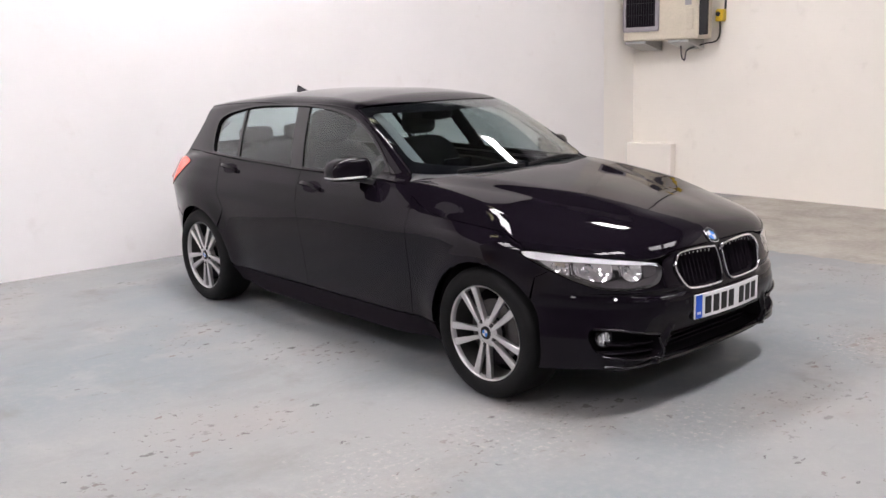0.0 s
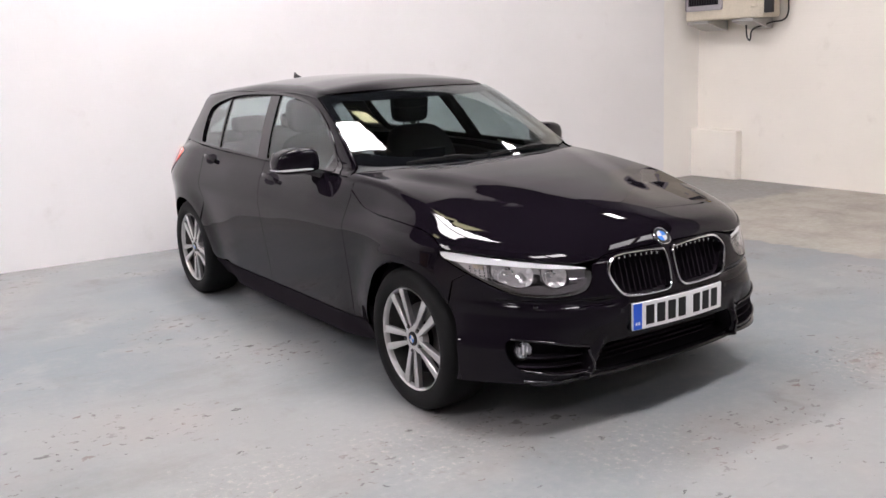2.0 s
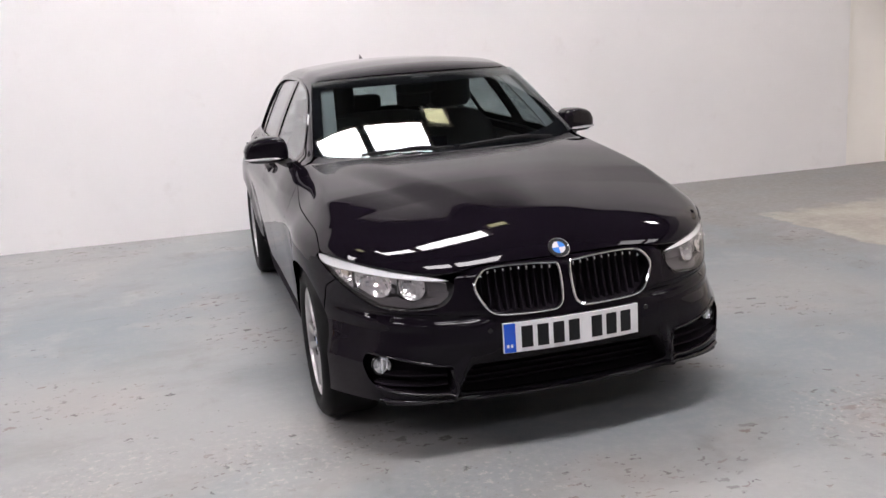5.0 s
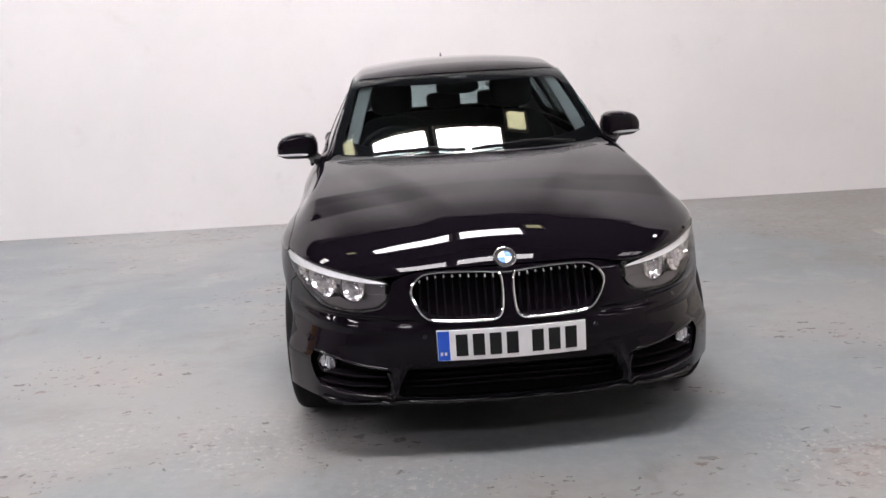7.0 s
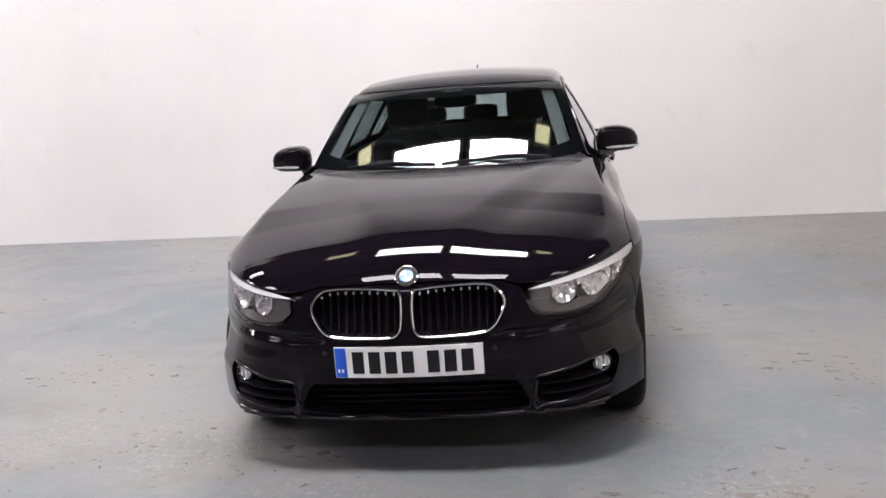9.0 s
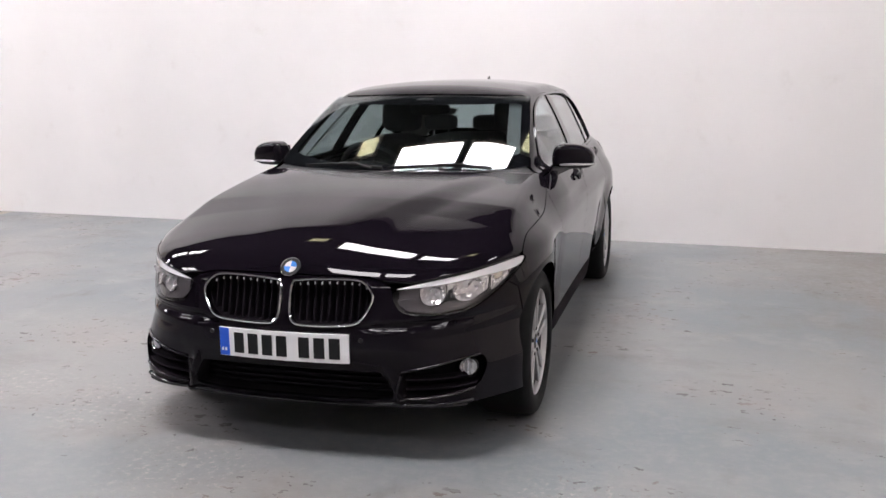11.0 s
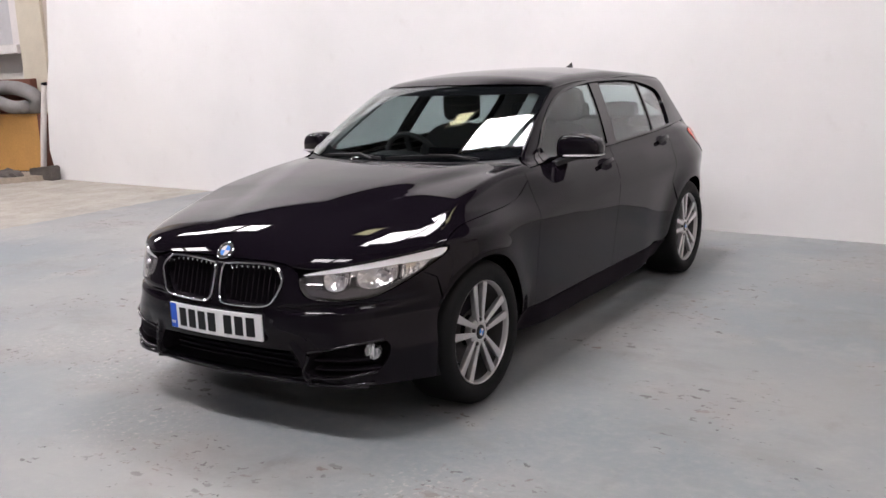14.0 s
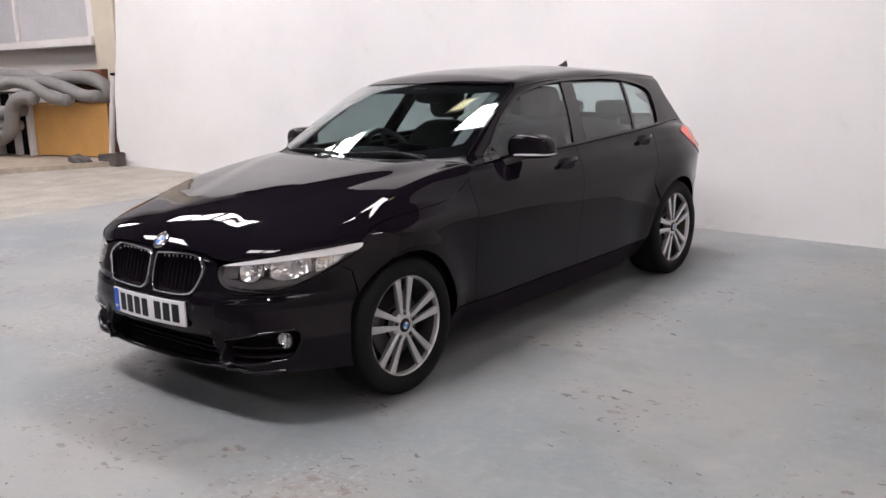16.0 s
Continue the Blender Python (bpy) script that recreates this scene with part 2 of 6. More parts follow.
def floor_material():
    """Worn grey floor paint with chips, scuffs and pale patches, and bare concrete beyond the painted bay."""
    m, n, l, b = nodes_of("painted_concrete_floor")
    co = n.new("ShaderNodeTexCoord").outputs["Object"]
    xyz = n.new("ShaderNodeSeparateXYZ")
    l.new(co, xyz.inputs[0])
    big, mid, fine = noise_tex(n, l, co, 0.55, 4), noise_tex(n, l, co, 2.6, 6, 0.6), noise_tex(n, l, co, 22, 6, 0.65)
    paint = blend(n, l, band(n, l, big, 0.35, 0.65), (0.192, 0.212, 0.226), (0.270, 0.268, 0.264))
    paint = blend(n, l, band(n, l, mid, 0.50, 0.72, 0.0, 0.38), paint, (0.35, 0.335, 0.325))
    paint = blend(n, l, band(n, l, fine, 0.35, 0.75, 0.0, 0.35), paint, (0.36, 0.355, 0.35))
    # rust brown and dark stains
    stain = noise_tex(n, l, co, 3.3, 5, 0.6, (1.0, 0.6, 1.0))
    paint = blend(n, l, band(n, l, noise_tex(n, l, co, 1.6, 7, 0.68, (0.7, 1.2, 1.0)), 0.50, 0.68, 0.0, 0.4), paint, (0.185, 0.178, 0.170))
    paint = blend(n, l, band(n, l, stain, 0.58, 0.76, 0.0, 0.45), paint, (0.17, 0.155, 0.145))
    # chips: single flecks of lost paint, dark, brown or reddish, gathered in drifts
    warp = n.new("ShaderNodeTexNoise")
    warp.inputs["Scale"].default_value, warp.inputs["Detail"].default_value = 30.0, 3.0
    l.new(co, warp.inputs["Vector"])
    bent = n.new("ShaderNodeVectorMath")
    bent.operation = "MULTIPLY_ADD"
    bent.inputs[1].default_value = (0.11, 0.07, 0.0)
    l.new(warp.outputs["Color"], bent.inputs[0]), l.new(co, bent.inputs[2])
    drift = noise_tex(n, l, co, 1.3, 3)
    chips = None
    for scale, stretch, size, share, at in ((7.0, (0.62, 1.0, 1.0), 0.17, 0.07, 0.0), (12.0, (0.55, 1.0, 1.0), 0.21, 0.11, 3.7), (19.0, (0.8, 0.9, 1.0), 0.24, 0.14, 8.1), (36.0, (0.7, 1.0, 1.0), 0.24, 0.18, 5.3)):
        s, v = n.new("ShaderNodeVectorMath"), n.new("ShaderNodeTexVoronoi")
        s.operation = "MULTIPLY_ADD"
        s.inputs[1].default_value, s.inputs[2].default_value = stretch, (at, at, 0)
        l.new(bent.outputs[0], s.inputs[0]), l.new(s.outputs[0], v.inputs["Vector"])
        v.voronoi_dimensions = "2D"
        v.inputs["Scale"].default_value = scale
        hue = n.new("ShaderNodeSeparateColor")
        l.new(v.outputs["Color"], hue.inputs[0])
        pick, kind, deep = hue.outputs[0], hue.outputs[1], hue.outputs[2]
        # the chance of a chip in a cell grows with the drift
        has = band(n, l, calc(n, l, "SUBTRACT", calc(n, l, "ADD", pick, calc(n, l, "MULTIPLY", drift, 1.5)), 1.75 - share), 0.0, 0.25)
        radius = calc(n, l, "MULTIPLY", has, size)
        spot = band(n, l, calc(n, l, "SUBTRACT", v.outputs["Distance"], radius), 0.045, -0.075)
        spot = calc(n, l, "MULTIPLY", spot, calc(n, l, "MULTIPLY", has, band(n, l, deep, 0.0, 1.0, 0.35, 0.95)))
        tone = blend(n, l, band(n, l, kind, 0.5, 0.8), (0.070, 0.066, 0.066), (0.165, 0.128, 0.118))
        paint = blend(n, l, spot, paint, tone)
        chips = spot if chips is None else calc(n, l, "MAXIMUM", chips, spot)
    # rosy worn film round the drifts, and crumbs of pale screed in a few worn places
    paint = blend(n, l, calc(n, l, "MULTIPLY", band(n, l, drift, 0.5, 0.72), 0.3), paint, (0.29, 0.25, 0.235))
    worn = None
    for cx, cy, r in ((-1.72, 0.52, 0.42), (-1.0, 0.45, 0.5), (-0.35, -0.1, 0.4), (1.1, -0.15, 0.4), (-2.5, 0.2, 0.5)):
        d = n.new("ShaderNodeVectorMath")
        d.operation = "DISTANCE"
        d.inputs[1].default_value = (cx, cy, 0)
        l.new(co, d.inputs[0])
        w = band(n, l, calc(n, l, "ADD", d.outputs["Value"], calc(n, l, "MULTIPLY", mid, 0.6)), r + 0.32, r * 0.4 + 0.25)
        worn = w if worn is None else calc(n, l, "MAXIMUM", worn, w)
    crumb = noise_tex(n, l, co, 30, 5, 0.75)
    paint = blend(n, l, calc(n, l, "MULTIPLY", calc(n, l, "MULTIPLY", band(n, l, crumb, 0.52, 0.66), worn), 0.62), paint, (0.42, 0.38, 0.355))
    paint = blend(n, l, calc(n, l, "MULTIPLY", calc(n, l, "MULTIPLY", band(n, l, crumb, 0.42, 0.34), worn), 0.5), paint, (0.19, 0.165, 0.15))
    # long dry scuffs
    scuff = band(n, l, noise_tex(n, l, co, 5, 4, 0.6, (0.25, 2.2, 1.0)), 0.66, 0.74)
    paint = blend(n, l, calc(n, l, "MULTIPLY", scuff, 0.35), paint, (0.16, 0.155, 0.15))
    # brown trodden dirt towards the east wall
    trod = calc(n, l, "MULTIPLY", calc(n, l, "MULTIPLY", band(n, l, xyz.outputs["X"], 1.2, 2.8), band(n, l, xyz.outputs["Y"], 0.4, 2.8)), band(n, l, noise_tex(n, l, co, 2.2, 7, 0.7), 0.38, 0.62, 0.15, 0.6))
    paint = blend(n, l, trod, paint, (0.175, 0.160, 0.148))
    # bare concrete beside the bay
    bare = blend(n, l, band(n, l, mid, 0.3, 0.7), (0.285, 0.262, 0.230), (0.365, 0.338, 0.300))
    bare = blend(n, l, band(n, l, stain, 0.5, 0.75, 0.0, 0.6), bare, (0.22, 0.192, 0.16))
    wob = calc(n, l, "MULTIPLY", calc(n, l, "SUBTRACT", noise_tex(n, l, co, 7, 5), 0.5), 0.16)
    x = calc(n, l, "ADD", xyz.outputs["X"], wob)
    y = calc(n, l, "ADD", xyz.outputs["Y"], calc(n, l, "MULTIPLY", wob, 3.0))
    east = calc(n, l, "MULTIPLY", band(n, l, calc(n, l, "ADD", x, calc(n, l, "MULTIPLY", xyz.outputs["Y"], 0.05)), 3.05, 3.09), band(n, l, y, 3.26, 3.06))
    west = band(n, l, x, -5.73, -5.77)
    side = calc(n, l, "MAXIMUM", east, west)
    # brown trodden strip where the paint has gone at the foot of the wall
    strip = calc(n, l, "MULTIPLY", calc(n, l, "MULTIPLY", band(n, l, x, 1.9, 3.2), band(n, l, y, 2.95, 3.25)), 0.5)
    paint = blend(n, l, strip, paint, (0.235, 0.222, 0.208))
    l.new(blend(n, l, side, paint, bare), b.inputs["Base Color"])
    l.new(band(n, l, fine, 0.3, 0.7, 0.50, 0.75), b.inputs["Roughness"])
    b.inputs["Specular IOR Level"].default_value = 0.2
    bump = n.new("ShaderNodeBump")
    bump.inputs["Strength"].default_value, bump.inputs["Distance"].default_value = 0.25, 0.006
    h = calc(n, l, "SUBTRACT", fine, calc(n, l, "MULTIPLY", chips, 0.8))
    l.new(h, bump.inputs["Height"])
    l.new(bump.outputs[0], b.inputs["Normal"])
    return m


def wall_material(name, base, dirt, course=0.0, dim_above=0.0):
    """White masonry paint over blockwork: faint courses, roller marks and grime."""
    m, n, l, b = nodes_of(name)
    co = n.new("ShaderNodeTexCoord").outputs["Object"]
    big, mid, fine = noise_tex(n, l, co, 0.7, 4), noise_tex(n, l, co, 4, 6, 0.6), noise_tex(n, l, co, 60, 4)
    col = blend(n, l, band(n, l, big, 0.35, 0.7), base, tuple(c * 0.95 for c in base))
    col = blend(n, l, band(n, l, mid, 0.58, 0.8, 0.0, 0.5), col, dirt)
    if dim_above:
        # high in the middle the dimness that the bonnet mirrors is painted into the colour
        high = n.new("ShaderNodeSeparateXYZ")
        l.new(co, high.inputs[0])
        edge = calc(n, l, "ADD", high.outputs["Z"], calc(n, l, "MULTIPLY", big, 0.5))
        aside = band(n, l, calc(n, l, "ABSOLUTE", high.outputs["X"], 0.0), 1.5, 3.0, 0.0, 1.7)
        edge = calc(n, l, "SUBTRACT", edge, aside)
        col = blend(n, l, band(n, l, edge, dim_above + 0.3, dim_above + 1.9), col, (0.10, 0.095, 0.09))
    l.new(col, b.inputs["Base Color"])
    b.inputs["Roughness"].default_value = 0.6
    bump = n.new("ShaderNodeBump")
    bump.inputs["Strength"].default_value, bump.inputs["Distance"].default_value = 0.2, 0.004
    h = calc(n, l, "MULTIPLY", calc(n, l, "ADD", fine, mid), 0.5)
    if course:
        br, sw = n.new("ShaderNodeTexBrick"), n.new("ShaderNodeVectorMath")
        br.inputs["Scale"].default_value = 1.0
        br.inputs["Brick Width"].default_value, br.inputs["Row Height"].default_value, br.inputs["Mortar Size"].default_value = 0.225, 0.075, 0.006
        br.inputs["Mortar Smooth"].default_value = 0.6
        sep, com = n.new("ShaderNodeSeparateXYZ"), n.new("ShaderNodeCombineXYZ")
        l.new(co, sep.inputs[0])
        l.new(calc(n, l, "ADD", sep.outputs["X"], sep.outputs["Y"]), com.inputs["X"])
        l.new(sep.outputs["Z"], com.inputs["Y"])
        l.new(com.outputs[0], br.inputs["Vector"])
        h = calc(n, l, "SUBTRACT", h, calc(n, l, "MULTIPLY", br.outputs["Fac"], course))
    l.new(h, bump.inputs["Height"])
    l.new(bump.outputs[0], b.inputs["Normal"])
    return m


FLOOR = floor_material()
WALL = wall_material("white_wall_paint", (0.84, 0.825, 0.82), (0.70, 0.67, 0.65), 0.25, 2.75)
BRICK_WALL = wall_material("white_brick_paint", (0.86, 0.815, 0.745), (0.66, 0.61, 0.54), 0.4)
RECESS_WALL = wall_material("cream_white_paint", (0.91, 0.88, 0.83), (0.80, 0.76, 0.70), 0.3)
DULL_WALL = wall_material("dull_wall_paint", (0.62, 0.59, 0.56), (0.46, 0.43, 0.40))
DARK_ROOF = shader("dark_roof_sheeting", (0.05, 0.05, 0.052), 0.8, vary=0.2)
BEHIND = shader("unseen_hall_wall", (0.32, 0.31, 0.315), 0.8, vary=0.2, scale=1.5)
CREAM = shader("cream_painted_steel", (0.62, 0.56, 0.45), 0.5, vary=0.08, scale=5)

WALL_TOP, ROOF_Z = 4.5, 5.6


def slab(name, lo, hi, material, label, kind="structure", at=None, category="wall"):
    ob = part(name, box(lo, hi), material, None)
    if at is not None:
        ob.matrix_basis = at
    return tagged(ob, label, category, kind=kind)


WALL_FRAME = pose(0, 5.024, 0, 0, 0, -3.83)
slab("floor", (-15.6, -11, -0.2), (5.8, 8, 0), FLOOR, "worn grey painted concrete floor with bare patches", category="floor")
# the white wall; its free end leans in above waist height
bm = bmesh.new()
end = [(-9.08, 0.0), (-9.20, 0.4), (-9.10, 1.2), (-8.96, 1.65), (-8.84, 2.4), (-8.5, WALL_TOP), (4.95, WALL_TOP), (4.95, 0.0)]
near, far = [bm.verts.new((x, 0.0, z)) for x, z in end], [bm.verts.new((x, 0.22, z)) for x, z in end]
bm.faces.new(near), bm.faces.new(far[::-1])
for i in range(len(end)):
    bm.faces.new((near[i - 1], far[i - 1], far[i], near[i]))
bmesh.ops.recalc_face_normals(bm, faces=bm.faces)
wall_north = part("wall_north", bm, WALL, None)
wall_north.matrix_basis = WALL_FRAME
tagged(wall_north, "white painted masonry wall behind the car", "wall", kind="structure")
slab("wall_corner", (4.952, 0.025, 0), (5.6, 0.22, WALL_TOP), RECESS_WALL, "cream white strip of wall in the corner", at=WALL_FRAME)
slab("wall_east", (5.48, -11, 0), (5.73, 4.9, WALL_TOP), BRICK_WALL, "white painted brick wall with faint courses")
slab("wall_annex", (-15.6, 0.62, 0), (-8.7, 0.82, ROOF_Z), DULL_WALL, "dull grey wall of the store corner", at=WALL_FRAME)
# the west and south walls are unseen, added to close the hall
slab("wall_west", (-15.4, -11, 0), (-15.2, 7, ROOF_Z), BEHIND, "unseen side wall added to close the hall")
slab("wall_south", (-15.4, -11.2, 0), (5.73, -11, ROOF_Z), BEHIND, "unseen end wall added to close the hall")
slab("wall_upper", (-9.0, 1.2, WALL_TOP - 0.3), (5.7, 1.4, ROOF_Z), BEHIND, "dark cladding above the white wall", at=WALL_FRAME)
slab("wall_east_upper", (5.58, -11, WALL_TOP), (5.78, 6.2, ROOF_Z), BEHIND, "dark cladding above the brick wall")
slab("ceiling", (-15.4, -11.2, ROOF_Z), (5.9, 8, ROOF_Z + 0.15), DARK_ROOF, "dark profiled roof sheeting", category="ceiling")

# roof lights: pale sheets let into the roof, and warm strip lamps beside them
SKY = glow("roof_light_sheet", (1.0, 0.947, 0.985), 42.0)
DULL_SKY = glow("weaker_roof_light_sheet", (1.0, 0.947, 0.985), 40.0)
SIDE_SKY = glow("side_fill_light_sheet", (1.0, 0.947, 0.985), 27.0)
DIM_SKY = glow("dim_fill_light_sheet", (1.0, 0.955, 0.99), 11.0)
WARM = glow("warm_lamp_panel", (1.0, 0.92, 0.55), 6.0)


def roof_light(x0, y0, x1, y1, material, label, name="roof_light", z=ROOF_Z):
    t = thing(name, label, "roof light", "roof lights in the ceiling")
    part("diffuser", box((x0, y0, z - 0.05), (x1, y1, z - 0.03)), material, t)
    bm = bmesh.new()
    for lo, hi in (((x0 - 0.06, y0 - 0.06), (x0, y1 + 0.06)), ((x1, y0 - 0.06), (x1 + 0.06, y1 + 0.06)), ((x0, y0 - 0.06), (x1, y0)), ((x0, y1), (x1, y1 + 0.06))):
        add_box(bm, (*lo, z - 0.07), (*hi, z), 0.004)
    part("frame", bm, CREAM, t)
    return t


# The first two middle pairs show in the car; the rest are added light.
for row in (2.93, -1.85, -6.55):
    for col in (-7.1, -0.29, 4.3):
        w0, w1 = (1.22, 1.15) if col < 4 else (0.9, 0.8)
        sheet = DIM_SKY if row < -4 or col > 4 else DULL_SKY if row < 0 else SIDE_SKY if col < -4 else SKY
        if row > 0 and col > 4:
            continue
        roof_light(col - w0 - 0.10, row, col - 0.10, row + 0.83, sheet, "bright white panel of a partly added roof light grid")
        roof_light(col + 0.10, row, col + 0.10 + w1, row + 0.83, sheet, "bright white panel of a partly added roof light grid")
for x0, sheet in ((-5.62, SKY), (-5.20, SKY), (4.45, SKY)):
    roof_light(x0, 2.93, x0 + 0.34, 3.76, sheet, "narrow bright roof light panel")
# unseen panels, added to light the store corner
for x0 in (-13.9, -12.5):
    roof_light(x0, 2.8, x0 + 1.3, 3.65, DULL_SKY, "bright white panel of a partly added roof light grid")
for x0, y0 in ((1.12, 3.76), (-2.54, 3.76)):
    roof_light(x0, y0, x0 + 0.36, y0 + 0.42, WARM, "small warm yellow lamp panel beside the roof lights", "ceiling_lamp")


# ---- the car's skin: one smooth hull, from which every panel is cut ----
def curve(*pts):
    """A monotone cubic through (x, y) pairs, straight beyond its ends."""
    px, py = np.array([p[0] for p in pts], float), np.array([p[1] for p in pts], float)
    h, d = np.diff(px), np.diff(py) / np.diff(px)
    m = np.zeros(len(px))
    m[0], m[-1] = d[0], d[-1]
    for i in range(1, len(px) - 1):
        if d[i - 1] * d[i] > 0:
            w1, w2 = 2 * h[i] + h[i - 1], h[i] + 2 * h[i - 1]
            m[i] = (w1 + w2) / (w1 / d[i - 1] + w2 / d[i])

    def value(x):
        x = np.asarray(x, float)
        i = np.clip(np.searchsorted(px, x) - 1, 0, len(px) - 2)
        t = (x - px[i]) / h[i]
        tc = np.clip(t, 0, 1)
        y = (py[i] * (1 + 2 * tc) * (1 - tc) ** 2 + py[i + 1] * tc * tc * (3 - 2 * tc)
             + h[i] * (m[i] * tc * (1 - tc) ** 2 + m[i + 1] * tc * tc * (tc - 1)))
        return y + np.where(t < 0, t * h[i] * m[0], np.where(t > 1, (t - 1) * h[i] * m[-1], 0.0))
    return value


def smax(a, b, k):
    w = np.clip(0.5 + 0.5 * (a - b) / k, 0, 1)
    return b * (1 - w) + a * w + k * w * (1 - w)


# profiles in metres: y runs back from the nose, z up from the floor
HALF_WIDTH = curve((0.0, 0.872), (0.5, 0.868), (0.9, 0.856), (1.35, 0.846), (2.1, 0.844), (2.8, 0.852), (3.45, 0.862), (3.9, 0.836), (4.33, 0.785))
TUMBLE = curve((0.15, -0.17), (0.24, -0.118), (0.31, -0.066), (0.38, -0.048), (0.47, -0.033), (0.58, -0.020), (0.70, -0.006), (0.765, 0.0), (0.82, -0.016), (0.88, -0.050), (0.93, -0.081), (0.98, -0.112), (1.03, -0.14))
DOOR_TUMBLE = curve((0.12, -0.10), (0.17, -0.062), (0.21, -0.052), (0.26, -0.044), (0.32, -0.037), (0.40, -0.029), (0.48, -0.021), (0.56, -0.012), (0.62, -0.006), (0.68, -0.001), (0.74, 0.001), (0.80, -0.007), (0.86, -0.027), (0.92, -0.061), (0.98, -0.110), (1.03, -0.14))
NOSE = curve((0.15, 0.17), (0.22, 0.11), (0.28, 0.08), (0.36, 0.068), (0.42, 0.048), (0.47, 0.036), (0.53, 0.04), (0.58, 0.055), (0.65, 0.075), (0.71, 0.096), (0.75, 0.115), (0.9, 0.2))
HOOD = curve((0.0, 0.64), (0.06, 0.70), (0.12, 0.752), (0.2, 0.800), (0.30, 0.838), (0.42, 0.868), (0.6, 0.904), (0.9, 0.954), (1.2, 0.988), (1.45, 1.002), (2.0, 1.010), (3.0, 1.022), (3.6, 1.005), (4.0, 0.955), (4.33, 0.86))
ROOF = curve((1.5, 1.20), (1.9, 1.352), (2.1, 1.396), (2.4, 1.420), (2.8, 1.424), (3.2, 1.404), (3.6, 1.372), (3.9, 1.332), (4.1, 1.29))
SCREEN_Y = curve((0.9, 1.097), (0.98, 1.227), (1.1, 1.434), (1.2, 1.619), (1.3, 1.825), (1.36, 1.963), (1.42, 2.112))
SCREEN_BOW = lambda a: 0.27 * a ** 2 + 0.25 * a ** 4
CABIN = curve((1.3, 0.67), (1.5, 0.692), (1.8, 0.718), (2.4, 0.758), (3.0, 0.758), (3.5, 0.728), (4.0, 0.655), (4.3, 0.60))
HATCH_Y = curve((0.8, 4.27), (0.95, 4.12), (1.0, 4.07), (1.1, 3.99), (1.2, 3.93), (1.3, 3.90), (1.4, 3.80))
DOME = curve((0.1, 0.17), (0.4, 0.23), (0.8, 0.38), (1.2, 0.54), (1.6, 0.66))
SHOULDER = curve((0.4, 0.80), (1.3, 0.845), (2.2, 0.872), (3.1, 0.902), (4.0, 0.93))


def lower_hull(x, y, z):
    a = np.abs(x)
    tuck = 1 - np.clip((0.5 - z) / 0.12, 0, 1) * np.clip((1.25 - y) / 0.4, 0, 1)
    # upright doors that turn under towards the sill, between the arches
    ahead, behind = np.clip((y - 1.06) / 0.42, 0, 1), np.clip((3.20 - y) / 0.50, 0, 1)
    door = ahead * ahead * (3 - 2 * ahead) * behind * behind * (3 - 2 * behind)
    w = HALF_WIDTH(y) + TUMBLE(z) * tuck * (1 - door) + DOOR_TUMBLE(z) * door
    # hollow under the shoulder line, that fades out at both ends
    fade = np.clip((y - 0.9) / 0.7, 0, 1) * np.clip((4.1 - y) / 0.6, 0, 1)
    dz = z - SHOULDER(y)
    w = w - fade * 0.004 * np.exp(-((dz + 0.045) / 0.045) ** 2) + fade * 0.004 * np.exp(-(dz / 0.02) ** 2)
    # the wings draw in above the arches
    rise, fore = np.clip((z - 0.735) / 0.13, 0, 1), np.clip((1.72 - y) / 0.75, 0, 1)
    w = w - 0.05 * rise * rise * (3 - 2 * rise) * fore * fore * (3 - 2 * fore)
    # wheel arch lips
    for cy in (0.78, 3.47):
        r = np.hypot(y - cy, z - 0.315)
        w = w + 0.024 * np.exp(-((r - 0.33) / 0.11) ** 2)
    # folds of the front bumper: a groove under the lamps, a fin at each end of the lower opening
    fold = np.clip((a - 0.27) / 0.08, 0, 1) * np.clip((0.80 - a) / 0.1, 0, 1)
    groove = 0.019 * fold * np.exp(-((z - 0.545 - 0.04 * (a - 0.3)) / 0.014) ** 2)
    fin = -0.022 * np.exp(-((a - 0.412 + 0.35 * (z - 0.32)) / 0.016) ** 2) * np.clip((0.42 - z) / 0.06, 0, 1)
    u = np.clip((0.9 - (y - NOSE(z) * (1 - 0.8 * np.clip((0.5 - z) / 0.1, 0, 1) * np.clip((a - 0.45) / 0.25, 0, 1)) - groove - fin)) / 0.9, 0, None)
    v = np.clip((y - 3.45) / 0.87, 0, None)
    e = u ** 2 + v ** 2.6 + (a / w) ** (4.0 + 0.3 * np.clip((0.5 - z) / 0.15, 0, 1))
    side = w * (e ** (1 / 2.6) - 1)
    k = (a / 0.8)
    drop = (0.125 - 0.078 * np.clip((y - 0.3) / 0.5, 0, 1)) * (0.5 * k ** 2.1 + 0.5 * k ** 5) * np.clip(1.6 - y, 0, 1) + 0.026 * k ** 4 * np.clip(y - 0.6, 0, 1)
    crown = 0.11 * a * a / (1 + (a / 0.45) ** 2) * np.clip((1.5 - y) / 0.9, 0, 1)
    top_z = HOOD(y) + 0.003 - drop - crown
    # raised middle of the bonnet, its edges running from the grille to the pillars
    front = np.clip((y - 0.12) / 0.6, 0, 1)
    s = np.clip((DOME(y) - a) / 0.20 + 0.5, 0, 1)
    top_z = top_z + front * 0.013 * (s * s * (3 - 2 * s)) - front * 0.006
    return smax(smax(side, z - top_z, 0.04), 0.165 - z, 0.03)


